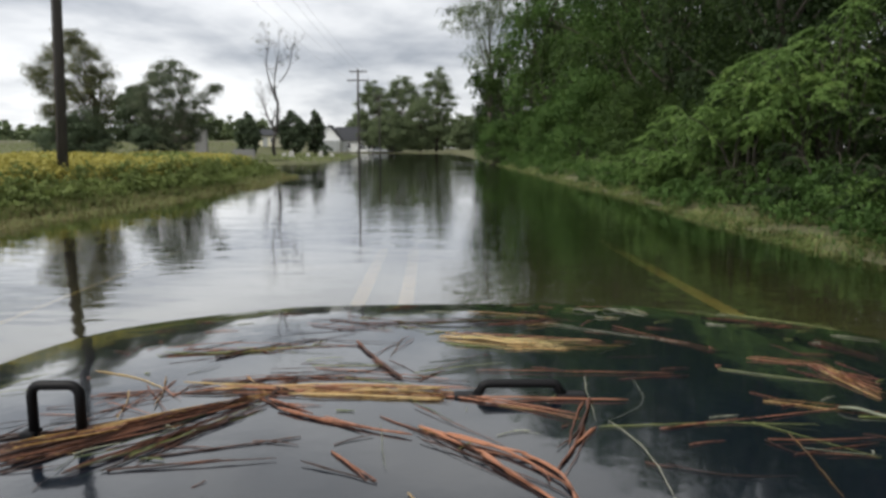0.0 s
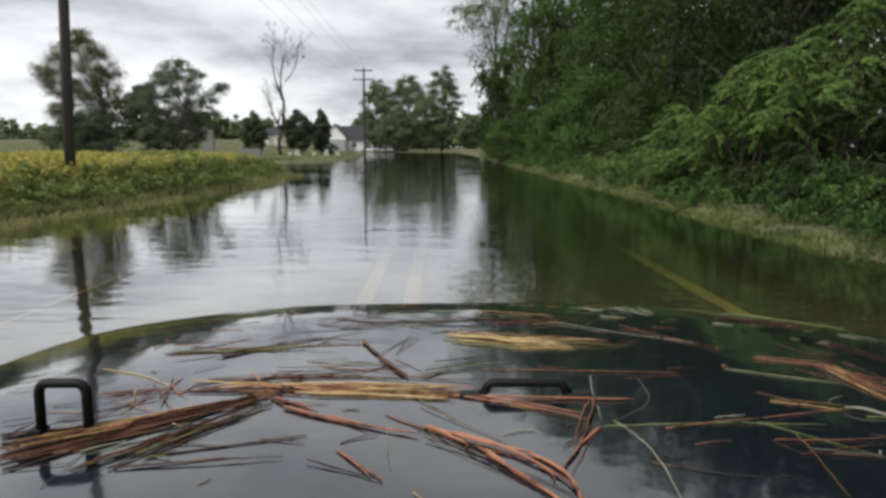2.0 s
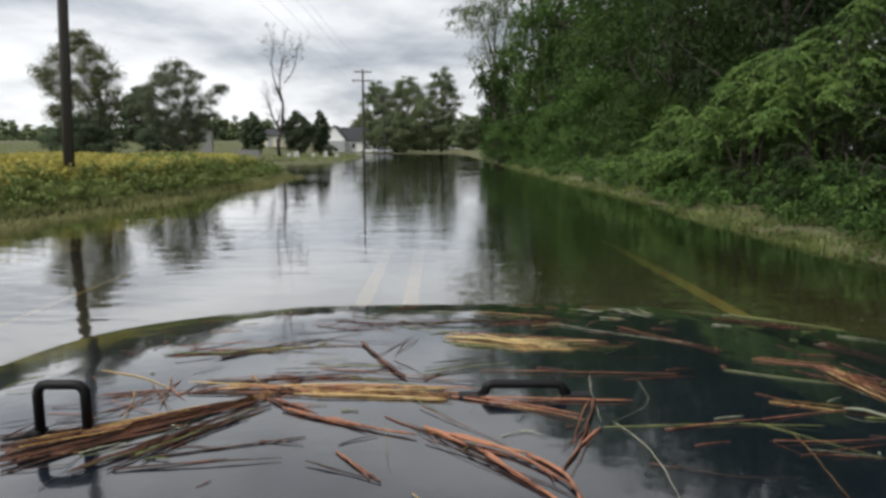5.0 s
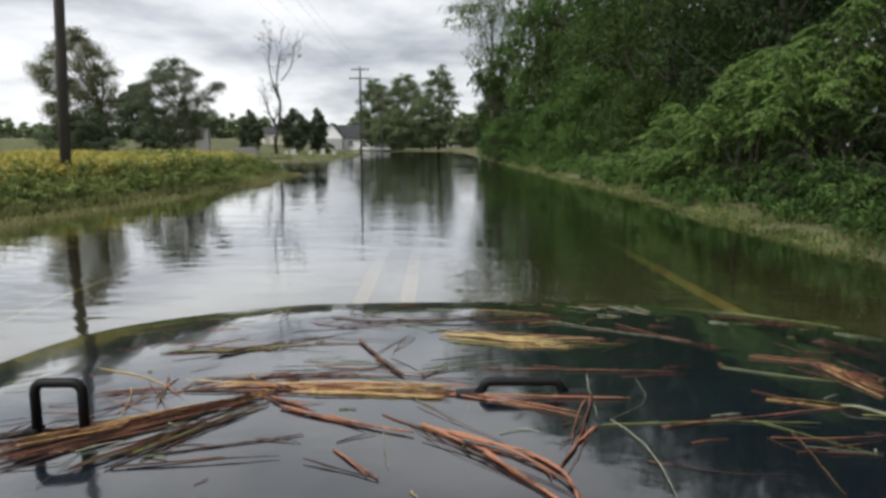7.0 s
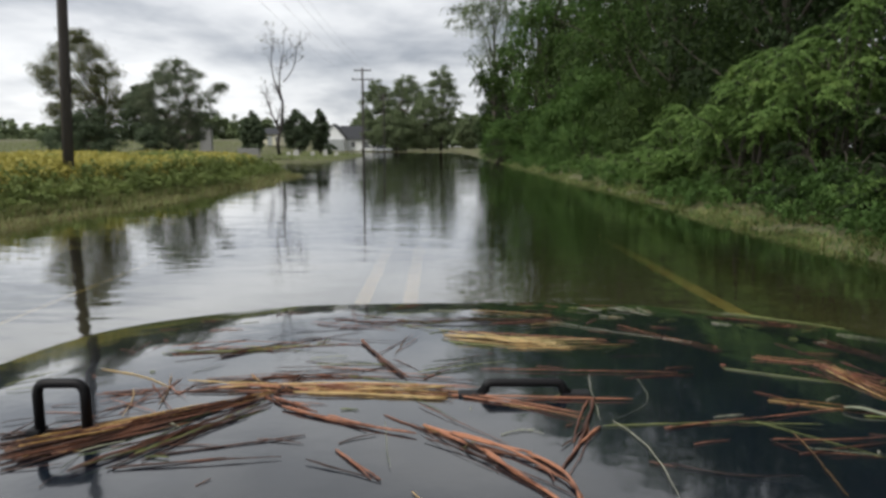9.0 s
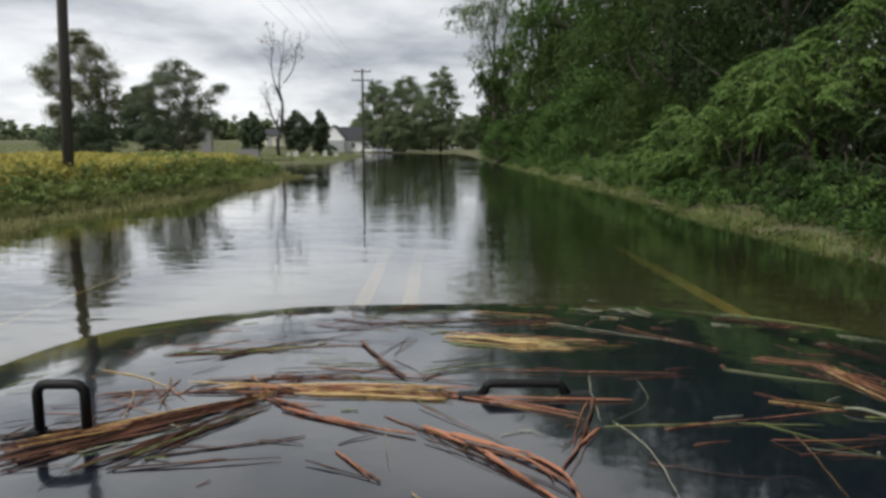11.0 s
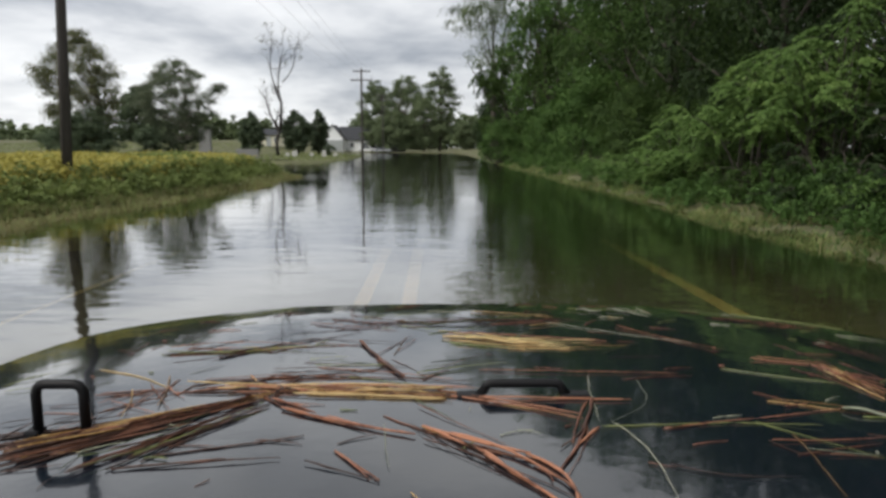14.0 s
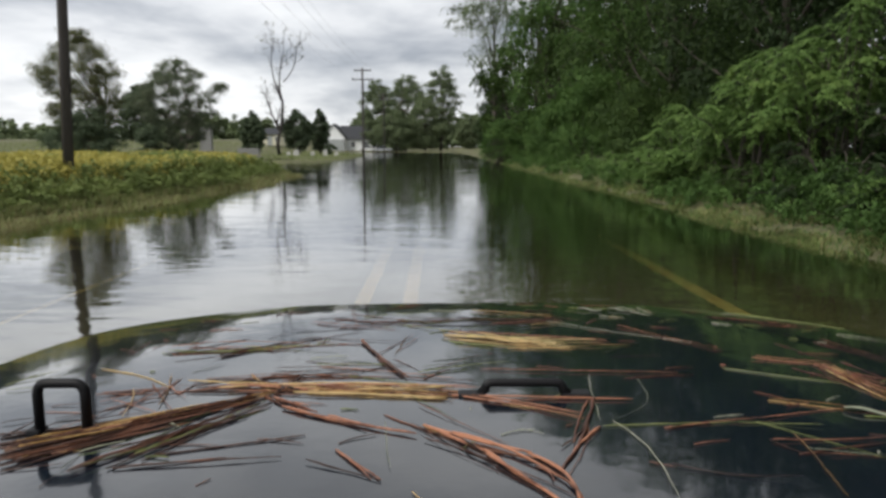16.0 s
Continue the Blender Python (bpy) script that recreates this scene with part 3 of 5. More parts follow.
tree("evergreen_tree", -25.4, 99, 5.6, 3.6, "small dark egg-shaped evergreen on the lawn", LEAF_EVER, 16, 0.12, 8000, 0.3, 120, shape="egg", lobe_r=0.13, fill=0.6, tuft=1.0, group="trimmed evergreens")
tree("evergreen_tree", -20.2, 104, 6.2, 4.4, "small dark round-topped evergreen on the lawn", LEAF_EVER, 17, 0.14, 8000, 0.32, 120, shape="egg", lobe_r=0.13, fill=0.6, tuft=1.0, group="trimmed evergreens")
tree("evergreen_tree", -17.5, 108, 6.6, 2.7, "small dark narrow evergreen on the lawn", LEAF_EVER, 18, 0.10, 8000, 0.32, 120, shape="egg", lobe_r=0.13, fill=0.6, tuft=1.0, group="trimmed evergreens")

tree("tree", -44, 46, 15, 13, "large spreading thin-crowned tree beside the field", LEAF_OLIVE, 19, 0.25, 14000, 0.3, 110, shape="round", lobe_r=0.09, fill=0.6)
tree("tree", -22, 12, 12, 10.5, "spreading thin-crowned tree standing in the field", LEAF_OLIVE, 20, 0.2, 9000, 0.3, 90, shape="round", lobe_r=0.09, fill=0.6)

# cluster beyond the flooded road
tree("tree", -15.5, 186, 18, 9.0, "tall green tree standing at the water's far edge", LEAF_HAZED, 21, 0.10, 20000, 0.36, 90, tuft=0.6, lobe_r=0.15, fill=0.6)
tree("tree", -8.5, 196, 20, 11.0, "tall pale green tree standing at the water's far edge", LEAF_HAZED, 22, 0.3, 20000, 0.36, 90, tuft=0.6, bark=BARK_PALE, lobe_r=0.15, fill=0.6)
tree("tree", -10.5, 182, 10, 10.0, "dark bushy tree standing at the water's far edge", LEAF_HAZED, 23, 0.05, 20000, 0.36, 90, tuft=0.6, lobe_r=0.15, fill=0.6)
tree("tree", -3.0, 184, 13, 10.0, "dark bushy tree standing at the water's far edge", LEAF_HAZED, 25, 0.05, 20000, 0.36, 90, tuft=0.6, lobe_r=0.15, fill=0.6)
tree("tree", 1.0, 188, 21, 11.0, "tall dark full-crowned tree standing at the water's far edge", LEAF_HAZED, 24, 0.18, 15000, 0.4, 80, lobe_r=0.15, fill=0.6)
tree("tree", 9.5, 205, 9, 8, "dark distant tree beyond the flooded road", LEAF_HAZED, 26, 0.05, 15000, 0.4, 80, lobe_r=0.15, fill=0.6)
tree("tree", -21.0, 215, 11, 11, "dark distant tree behind the white house", LEAF_HAZED, 27, 0.05, 15000, 0.4, 80, lobe_r=0.15, fill=0.6)

# woodland on the other side
WOOD = "trees of the roadside wood"
TALL = "tall dark green tree of the roadside wood with drooping sprays"
tree("tree", 6.9, 88, 21, 8.5, "tall thin feathery tree standing at the road's edge", LEAF_HAZED, 31, 0.48, 15000, 0.22, 20, trunk_r=0.36, lobe_r=0.2, lean=-0.01, fill=0.4, tuft=0.4, group=WOOD, slim=0.36, weep=1.1)
tree("tree", 8.4, 80, 13, 7.5, "green tree at the edge of the roadside wood", LEAF_MID, 32, 0.03, 10000, 0.30, 46, group=WOOD, slim=0.4, weep=1.6)
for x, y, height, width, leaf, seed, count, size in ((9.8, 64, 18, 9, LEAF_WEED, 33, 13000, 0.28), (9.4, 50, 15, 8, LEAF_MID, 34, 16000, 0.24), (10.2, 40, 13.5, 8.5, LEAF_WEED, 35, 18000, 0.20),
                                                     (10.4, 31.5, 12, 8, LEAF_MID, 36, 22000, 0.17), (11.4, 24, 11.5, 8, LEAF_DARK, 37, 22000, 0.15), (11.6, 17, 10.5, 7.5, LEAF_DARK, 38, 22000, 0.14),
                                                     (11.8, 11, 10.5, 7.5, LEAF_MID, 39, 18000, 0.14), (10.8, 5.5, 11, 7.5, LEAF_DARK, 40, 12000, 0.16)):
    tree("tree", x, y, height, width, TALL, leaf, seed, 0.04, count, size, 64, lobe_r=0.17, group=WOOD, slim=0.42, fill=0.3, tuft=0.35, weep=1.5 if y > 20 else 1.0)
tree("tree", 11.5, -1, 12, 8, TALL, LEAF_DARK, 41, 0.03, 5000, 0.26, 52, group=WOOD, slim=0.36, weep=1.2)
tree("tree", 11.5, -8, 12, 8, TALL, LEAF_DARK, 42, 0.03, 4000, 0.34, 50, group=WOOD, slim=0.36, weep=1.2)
# inner rows: the wood's deep shade is put into their dark leaf colour
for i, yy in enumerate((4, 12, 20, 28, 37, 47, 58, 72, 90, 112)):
    tree("tree", 17.5 + (i % 3) * 1.6, yy, 12 - 0.6 * (i % 4), 10, "tall tree deep in the roadside wood, its shade put into dark leaves", LEAF_DARK, 60 + i, 0.02, 7000, 0.34, 52, group=WOOD, tuft=0.28, droop=1.2, slim=0.34, drip=0.9)
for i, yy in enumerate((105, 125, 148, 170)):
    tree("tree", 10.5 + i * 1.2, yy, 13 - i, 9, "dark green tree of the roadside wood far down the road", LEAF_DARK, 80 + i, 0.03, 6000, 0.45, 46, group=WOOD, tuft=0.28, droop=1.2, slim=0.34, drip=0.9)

EDGE = "shrubs along the wood's edge"
VINE = "vine-covered green shrub drooping at the wood's edge"
WEEDY = "low leafy green bush on the bank at the water's edge"
shrub("shrub", 5.2, 57, 3.5, 4.4, "rounded green shrub at the water's edge", LEAF_WEED, 101, 18000, 0.10, 70, group=EDGE, fill=0.4)
shrub("shrub", 8.3, 66, 3.6, 5, VINE, LEAF_MID, 102, 10000, 0.16, 27, group=EDGE, droop=0.9, slim=0.45, drip=0.3)
shrub("shrub", 7.9, 46, 4.6, 4.8, VINE, LEAF_WEED, 103, 15000, 0.14, 30, group=EDGE, droop=0.9, slim=0.45, drip=0.5)
shrub("shrub", 7.9, 37.5, 5.0, 4.4, VINE, LEAF_WEED, 104, 18000, 0.12, 34, group=EDGE, droop=0.9, slim=0.45, drip=0.5)
shrub("shrub", 8.6, 29, 4.0, 4.4, VINE, LEAF_MID, 105, 18000, 0.10, 30, group=EDGE, droop=0.9, slim=0.45, drip=0.4)
shrub("shrub", 8.4, 23, 2.6, 4.0, VINE, LEAF_MID, 106, 16000, 0.085, 29, group=EDGE, droop=0.7, slim=0.45, drip=0.2)
BRIGHT = "arching light yellow-green sapling leaning towards the water"
for x, y, height, width, seed in ((6.5, 19.0, 2.3, 2.6, 107), (6.8, 17.4, 3.0, 3.0, 108), (7.3, 15.6, 3.9, 3.4, 114), (7.9, 14.4, 4.9, 3.2, 115), (8.6, 16.2, 4.4, 3.4, 128)):
    sapling(x, y, height, width, BRIGHT, LEAF_LIGHT, seed, 26, 20, 24, 0.10, group=EDGE, stem_from=0.38)
for x, y, height, width, seed, leaf in ((7.0, 31, 1.4, 2.6, 116, LEAF_LIGHT), (7.0, 26.5, 1.3, 2.6, 117, LEAF_LIGHT), (6.9, 22.5, 1.5, 2.4, 118, LEAF_LIGHT), (6.9, 19.6, 1.2, 2.2, 119, LEAF_LIGHT),
                                        (7.2, 15.0, 1.5, 2.4, 120, LEAF_MID), (6.9, 12.4, 1.6, 2.4, 126, LEAF_DARK), (7.0, 10.0, 1.6, 2.4, 127, LEAF_DARK)):
    sapling(x, y, height, width, WEEDY, leaf, seed, 24, 12, 20, 0.085, group=EDGE, stem_from=0.2)
for x, y, height, width, seed, leaf in ((8.2, 10.3, 5.0, 3.6, 113, LEAF_MID), (8.0, 7.6, 4.8, 3.8, 109, LEAF_DARK), (8.9, 12.4, 5.4, 3.4, 129, LEAF_DARK)):
    sapling(x, y, height, width, "leafy dark green shrub leaning towards the water", leaf, seed, 30, 22, 24, 0.10, group=EDGE, stem_from=0.12)
shrub("shrub", 8.2, 4.8, 4.2, 4.2, VINE, LEAF_DARK, 110, 16000, 0.08, 32, group=EDGE, droop=0.7, slim=0.45, drip=0.2)
shrub("shrub", 8.4, 2.0, 4.2, 4.4, VINE, LEAF_DARK, 111, 10000, 0.1, 30, group=EDGE, droop=0.7, slim=0.45, drip=0.2)
shrub("shrub", 8.4, -2.5, 4.0, 4.6, VINE, LEAF_DARK, 112, 8000, 0.12, 27, group=EDGE, droop=0.7, slim=0.45, drip=0.2)


def undergrowth():
    """Low leafy weeds and vines on the right bank, and flattened straw at the waterline."""
    rng = np.random.default_rng(201)
    rows = []
    for k in range(620):
        y = 3 + 70 * rng.random() ** 1.7
        x = 5.4 + 0.1 * smooth(15, 8, y) + abs(rng.normal(0, 0.8)) + 0.25 * math.sin(y * 0.7) + 0.4 * noise.noise((y * 0.5, 2.0, 1.0))
        r = rng.uniform(0.14, 0.34)
        rows.append((x, y, ground_z(x, y) + r * rng.uniform(0.2, 1.5) + 0.35 * smooth(5.4, 6.6, x), r, 0.7))
    ob = new("undergrowth", lobes_foliage("undergrowth", rng, rows, 56000, 0.08, LEAF_WEED, 0.4, 0.5, 0.4, 0.4))
    tagged(ob, "low green weeds and vines on the bank beside the water", "weeds", kind="stuff")


def bank_weeds():
    """Leafy weeds between the water and the crop."""
    rng = np.random.default_rng(206)
    rows = []
    for k in range(760):
        y = 5 + 31 * rng.random() ** 1.3
        x = shore_left(y) - 0.55 - abs(rng.normal(0, 0.9))
        r = rng.uniform(0.14, 0.32)
        rows.append((x, y, ground_z(x, y) + r * rng.uniform(0.3, 1.3) + 0.22 * smooth(1.0, 2.2, shore_left(y) - x), r, 0.75))
    ob = new("bank_weeds", lobes_foliage("bank_weeds", rng, rows, 50000, 0.09, CROP_GREEN, 0.5, 0.5, 0.4))
    tagged(ob, "leafy green weeds between the crop and the water", "weeds", kind="stuff")


def blades(name, rng, spots, height, width, mats, lean=0.35, label="", category="grass", pick=None):
    """Bent grass blades, each two segments long."""
    n = len(spots)
    ang = rng.uniform(0, 2 * math.pi, n)
    h = height * rng.uniform(0.5, 1.3, n)
    bend = rng.uniform(0.1, 1.0, n) * lean * h
    d = np.stack([np.cos(ang), np.sin(ang), np.zeros(n)], 1)
    s = np.stack([-np.sin(ang), np.cos(ang), np.zeros(n)], 1) * (width / 2)
    up = np.array((0, 0, 1.0))
    mid = spots + d * (bend * 0.35)[:, None] + up * (h * 0.6)[:, None]
    tip = spots + d * bend[:, None] + up * (h * (1 - 0.3 * lean))[:, None]
    v = np.stack([spots - s, spots + s, mid + s * 0.8, mid - s * 0.8, tip], 1).reshape(-1, 3)
    b = (np.arange(n) * 5)[:, None]
    f = np.concatenate([b + np.array([[0, 1, 2]]), b + np.array([[0, 2, 3]]), b + np.array([[3, 2, 4]])], 1).reshape(-1, 3)
    fm = np.repeat(pick if pick is not None else rng.integers(0, len(mats), n), 3)
    ob = new(name, mesh_of(name, v, f, mats, fm))
    return tagged(ob, label, category, kind="stuff")


def bank_grass():
    rng = np.random.default_rng(202)
    spots = []
    for _ in range(84000):
        y = 2 + 60 * rng.random() ** 1.8
        x = 4.5 + 0.5 * smooth(17, 9, y) + abs(rng.normal(0, 0.75)) + 0.25 * math.sin(y * 0.4)
        if noise.noise((x * 1.3, y * 0.8, 9.0)) < rng.normal(0.06, 0.14):
            continue
        spots.append((x, y, ground_z(x, y) - 0.02))
    spots = np.array(spots)
    blades("bank_grass", rng, spots, 0.16, 0.016, [STRAW, GRASS, LEAF_WEED], 1.9, "flattened straw-coloured grass lying along the waterline", pick=rng.integers(0, 3, len(spots)))
    spots = []
    for _ in range(60000):
        y = 4 + 35 * rng.random() ** 1.2
        x = shore_left(y) + 0.35 - abs(rng.normal(0, 0.9))
        z = ground_z(x, y)
        if z > -0.14:
            spots.append((x, y, z - 0.02))
    spots = np.array(spots)
    flat = []
    for _ in range(26000):
        y = 4 + 30 * rng.random() ** 1.4
        x = shore_left(y) + 1.15 - abs(rng.normal(0, 0.55)) - 0.5 * smooth(16, 26, y)
        if noise.noise((x * 0.9, y * 0.6, 5.0)) > rng.normal(-0.12, 0.2):
            flat.append((x, y, ground_z(x, y)))
    flat = np.array(flat)
    blades("bank_grass", rng, flat, 0.40, 0.018, [STRAW, GRASS], 0.9, "sparse olive grass standing in the shallow floodwater", pick=rng.choice(2, len(flat), p=(0.7, 0.3)))
    blades("bank_grass", rng, spots, 0.36, 0.02, [GRASS, CROP_GREEN, STRAW], 1.3, "tall green grass and weeds on the flooded field's bank",
           pick=rng.choice(3, len(spots), p=(0.36, 0.22, 0.42)))


def crop_field():
    """Soybean plants, green at the edge and turning yellow inside the field."""
    rng = np.random.default_rng(203)
    cs, ns, mats = [], [], []
    for _ in range(7400):
        y = 4 + 33 * rng.random()
        x = -8.4 - 40 * rng.random() ** 2.0
        if x < -9 - y * 0.75:
            continue
        z = ground_z(x, y)
        if z < 0.22:
            continue
        yel = smooth(-8.1, -9.4, x + rng.normal(0, 0.4)) * smooth(-0.55, -0.05, noise.noise((x * 0.3, y * 0.16, 3.0)))
        hgt = rng.uniform(0.5, 0.72) + 0.06 * math.sin(x * 1.1) * math.sin(y * 0.7)
        n = 38
        rr = rng.uniform(0.03, 0.3, n)
        aa = rng.uniform(0, 2 * math.pi, n)
        zz = hgt * rng.uniform(0.25, 1.05, n)
        cs.append(np.stack([x + rr * np.cos(aa), y + rr * np.sin(aa), z + zz], 1))
        ns.append(np.stack([np.cos(aa) * 0.5, np.sin(aa) * 0.5, np.ones(n)], 1))
        mats.append((rng.random(n) < yel * (0.7 + 0.6 * zz / hgt)).astype(int))
    v, f = leaves(rng, np.concatenate(cs), np.concatenate(ns), 0.09, 0.7, 0.2)
    ob = new("soybean_field", mesh_of("soybean_field", v, f, [CROP_GREEN, CROP_YELLOW], np.repeat(np.concatenate(mats), 2)))
    tagged(ob, "ripening soybean field, yellow inside with a green edge", "crop", kind="stuff")


def lawn_grass():
    rng = np.random.default_rng(204)
    spots = []
    for _ in range(34000):
        y = 40 + 110 * rng.random() ** 1.3
        x = -8 - 75 * rng.random() ** 1.2
        z = ground_z(x, y)
        if z > -0.02:
            spots.append((x, y, z - 0.02))
    spots = np.array(spots)
    blades("lawn_grass", rng, spots, 0.16, 0.07, [GRASS, CROP_GREEN], 0.8, "short mown green lawn behind the inlet")


def deep_wood():
    """The thicket behind the first rows of the roadside wood; its dark leaf colour holds the inner shade."""
    rng = np.random.default_rng(207)
    rows = []
    for k in range(900):
        y = rng.uniform(-8, 130)
        x = rng.uniform(13.0, 22) + 0.03 * y
        rows.append((x, y, 0.7 + rng.random() * (8 + 0.1 * max(0, y)), rng.uniform(1.0, 1.9), 0.8))
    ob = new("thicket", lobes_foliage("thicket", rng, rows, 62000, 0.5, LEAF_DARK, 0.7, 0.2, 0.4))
    tagged(ob, "thicket deep in the roadside wood, its inner shade put into dark leaves", "thicket", kind="stuff")


def far_woods():
    """The low woods on the horizon."""
    rng = np.random.default_rng(205)
    rows = []
    for k in range(1500):
        x = rng.uniform(-420, 60)
        y = 330 + rng.normal(0, 14) - 0.15 * abs(x + 60)
        h = rng.uniform(1.0, 13.5) * (0.75 + 0.25 * math.sin(x * 0.05))
        rows.append((x, y, h, rng.uniform(2.5, 5), 0.8))
    ob = new("far_woods", lobes_foliage("far_woods", rng, rows, 60000, 1.9, LEAF_HAZED, 0.8, 0.1, 0.4))
    tagged(ob, "low dark woods along the horizon", "woods", kind="stuff")


undergrowth()
bank_weeds()
bank_grass()
crop_field()
lawn_grass()
deep_wood()
far_woods()

# ---- poles and cables ----
def utility_pole(x, y, height, lean=0.0):
    root = new("utility_pole")
    z0 = ground_z(x, y)
    root.matrix_world = pose(x, y, z0, 0, lean, 0)
    tagged(root, "weathered dark wooden utility pole with two crossarms", "utility pole", "utility poles along the road")
    part("shaft", tubes_mesh("shaft", [([(0, 0, -0.6), (0, 0, height * 0.3), (0, 0, height * 0.7), (0, 0, height)], [0.135, 0.125, 0.115, 0.10])], POLE_WOOD, 12), None, root)
    ends = []
    for zz, half in ((height - 0.3, 0.95), (height - 1.25, 1.2)):
        arm = part("crossarm", box(0, 0.14, zz - 0.06, half * 2, 0.1, 0.12, 0.01), POLE_WOOD, root)
        for sx in (-0.92, -0.45, 0.45, 0.92):
            xx = sx * half
            part("insulator", tubes_mesh("insulator", [([(xx, 0.14, zz + 0.05), (xx, 0.14, zz + 0.12), (xx, 0.14, zz + 0.16), (xx, 0.14, zz + 0.22)], [0.02, 0.055, 0.045, 0.03])], CERAMIC, 8), None, arm)
            ends.append(root.matrix_world @ Vector((xx, 0.14, zz + 0.22)))
    part("ground_wire", tubes_mesh("ground_wire", [([(0.0, -0.152, 0), (0.0, -0.142, height * 0.3), (0.0, -0.122, height * 0.7)], [0.008] * 3)], CABLE, 5), None, root)
    return ends


def power_line(a, b, sag):
    pts = [tuple(a.lerp(b, t) + Vector((0, 0, -4 * sag * t * (1 - t)))) for t in np.linspace(0, 1, 25)]
    ob = new("power_line", tubes_mesh("power_line", [(pts, [0.006] * 25)], CABLE, 5))
    tagged(ob, "thin black power line sagging between the poles", "power line", "power lines")


tops = [utility_pole(-8.6, -48, 10.6), utility_pole(-9.3, 18.0, 11.5, 2.0), utility_pole(-8.2, 80, 10.2), utility_pole(-11.0, 150, 12.5)]
for near, far in zip(tops, tops[1:]):
    for k in (0, 3, 4, 7):
        power_line(near[k], far[k], 0.9)

# ---- cemetery lawn ----
def headstone(x, y, w, d, h, mat, label, round_top=False):
    bm = box(0, 0, 0.1, w, d, h, 0.03 if not round_top else 0.05)
    for v in bm.verts:
        v.co.x *= 1 - 0.08 * (v.co.z / h)
        if round_top and v.co.z > h * 0.8:
            v.co.z -= 0.35 * h * (v.co.x / w) ** 2
    root = new("headstone")
    root.location = (x, y, ground_z(x, y) - 0.04)
    tagged(root, label, "headstone", "headstones on the lawn")
    part("plinth", box(0, 0, 0, w * 1.25, d * 1.6, 0.14, 0.02), mat, root)
    part("stone", bm, mat, root)


headstone(-19.6, 61, 1.0, 0.5, 2.7, GRANITE, "tall upright grey granite monument on a mulch bed")
headstone(-20.0, 76, 2.4, 0.6, 0.9, GRANITE, "wide low grey granite family stone on the lawn")
for i in range(7):
    headstone(-19.6 + i * 1.15 + 0.3 * math.sin(i * 2.1), 92 + 2.5 * math.cos(i * 1.7), 0.5, 0.18, 0.4 + 0.16 * (i % 3), STONE_WHITE, "small pale headstone on the lawn", True)


def mulch_bed():
    vs = [(-18.5 + 6.0 * math.cos(a) * (1 + 0.08 * math.sin(3 * a)), 62 + 1.6 * math.sin(a), 0) for a in np.linspace(0, 2 * math.pi, 36, endpoint=False)]
    top = [(x, y, ground_z(x, y) + 0.06) for x, y, _ in vs]
    low = [(x, y, ground_z(x, y) - 0.1) for x, y, _ in vs]
    n = len(vs)
    faces = [tuple(range(n))] + [(i, (i + 1) % n, n + (i + 1) % n, n + i) for i in range(n)]
    ob = new("mulch_bed", mesh_of("mulch_bed", top + low, faces, MULCH))
    tagged(ob, "dark mulch bed round the granite monument", "mulch bed")


mulch_bed()

# ---- houses and cars far off ----
def gabled(root, x0, x1, y0, y1, eave, ridge, axis_x, wall_mat, roof_mat, over=0.35):
    """A block with solid walls and a gabled roof; the ridge runs along x, or along y."""
    bm = bmesh.new()
    xm, ym = (x0 + x1) / 2, (y0 + y1) / 2
    if axis_x:
        prof = [(y0, 0), (y1, 0), (y1, eave), (ym, ridge), (y0, eave)]
        rings = [[bm.verts.new((x, y, z)) for y, z in prof] for x in (x0, x1)]
    else:
        prof = [(x0, 0), (x1, 0), (x1, eave), (xm, ridge), (x0, eave)]
        rings = [[bm.verts.new((x, y, z)) for x, z in prof] for y in (y0, y1)]
    bm.faces.new(rings[0])
    bm.faces.new(rings[1][::-1])
    for i in range(5):
        j = (i + 1) % 5
        bm.faces.new((rings[0][i], rings[1][i], rings[1][j], rings[0][j]))
    bmesh.ops.recalc_face_normals(bm, faces=bm.faces)
    part("wall", bm, wall_mat, root)
    slope = (ridge - eave) / ((y1 - y0) / 2 if axis_x else (x1 - x0) / 2)
    for s in (-1, 1):
        bm = bmesh.new()
        th = 0.18
        if axis_x:
            yo = ym + s * ((y1 - y0) / 2 + over)
            quad = [(x0 - over, ym, ridge + 0.02), (x1 + over, ym, ridge + 0.02), (x1 + over, yo, eave - over * slope + 0.02), (x0 - over, yo, eave - over * slope + 0.02)]
        else:
            xo = xm + s * ((x1 - x0) / 2 + over)
            quad = [(xm, y0 - over, ridge + 0.02), (xm, y1 + over, ridge + 0.02), (xo, y1 + over, eave - over * slope + 0.02), (xo, y0 - over, eave - over * slope + 0.02)]
        a = [bm.verts.new(q) for q in quad]
        b = [bm.verts.new((q[0], q[1], q[2] + th)) for q in quad]
        bm.faces.new(a)
        bm.faces.new(b)
        for i in range(4):
            bm.faces.new((a[i], a[(i + 1) % 4], b[(i + 1) % 4], b[i]))
        bmesh.ops.recalc_face_normals(bm, faces=bm.faces)
        part("roof", bm, roof_mat, root, "dark shingle roof slope")


def window(root, x, y, z, w, h):
    win = part("window", box(x, y, z, w, 0.06, h, 0.01), WINDOW_GLASS, root)
    for xx, ww, zz, hh in ((x - w / 2, 0.09, z, h), (x + w / 2, 0.09, z, h), (x, w + 0.2, z - 0.05, 0.09), (x, w + 0.2, z + h, 0.09), (x, w, z + h / 2, 0.05)):
        part("frame", box(xx, y - 0.03, zz, ww, 0.09, hh), SIDING, win)


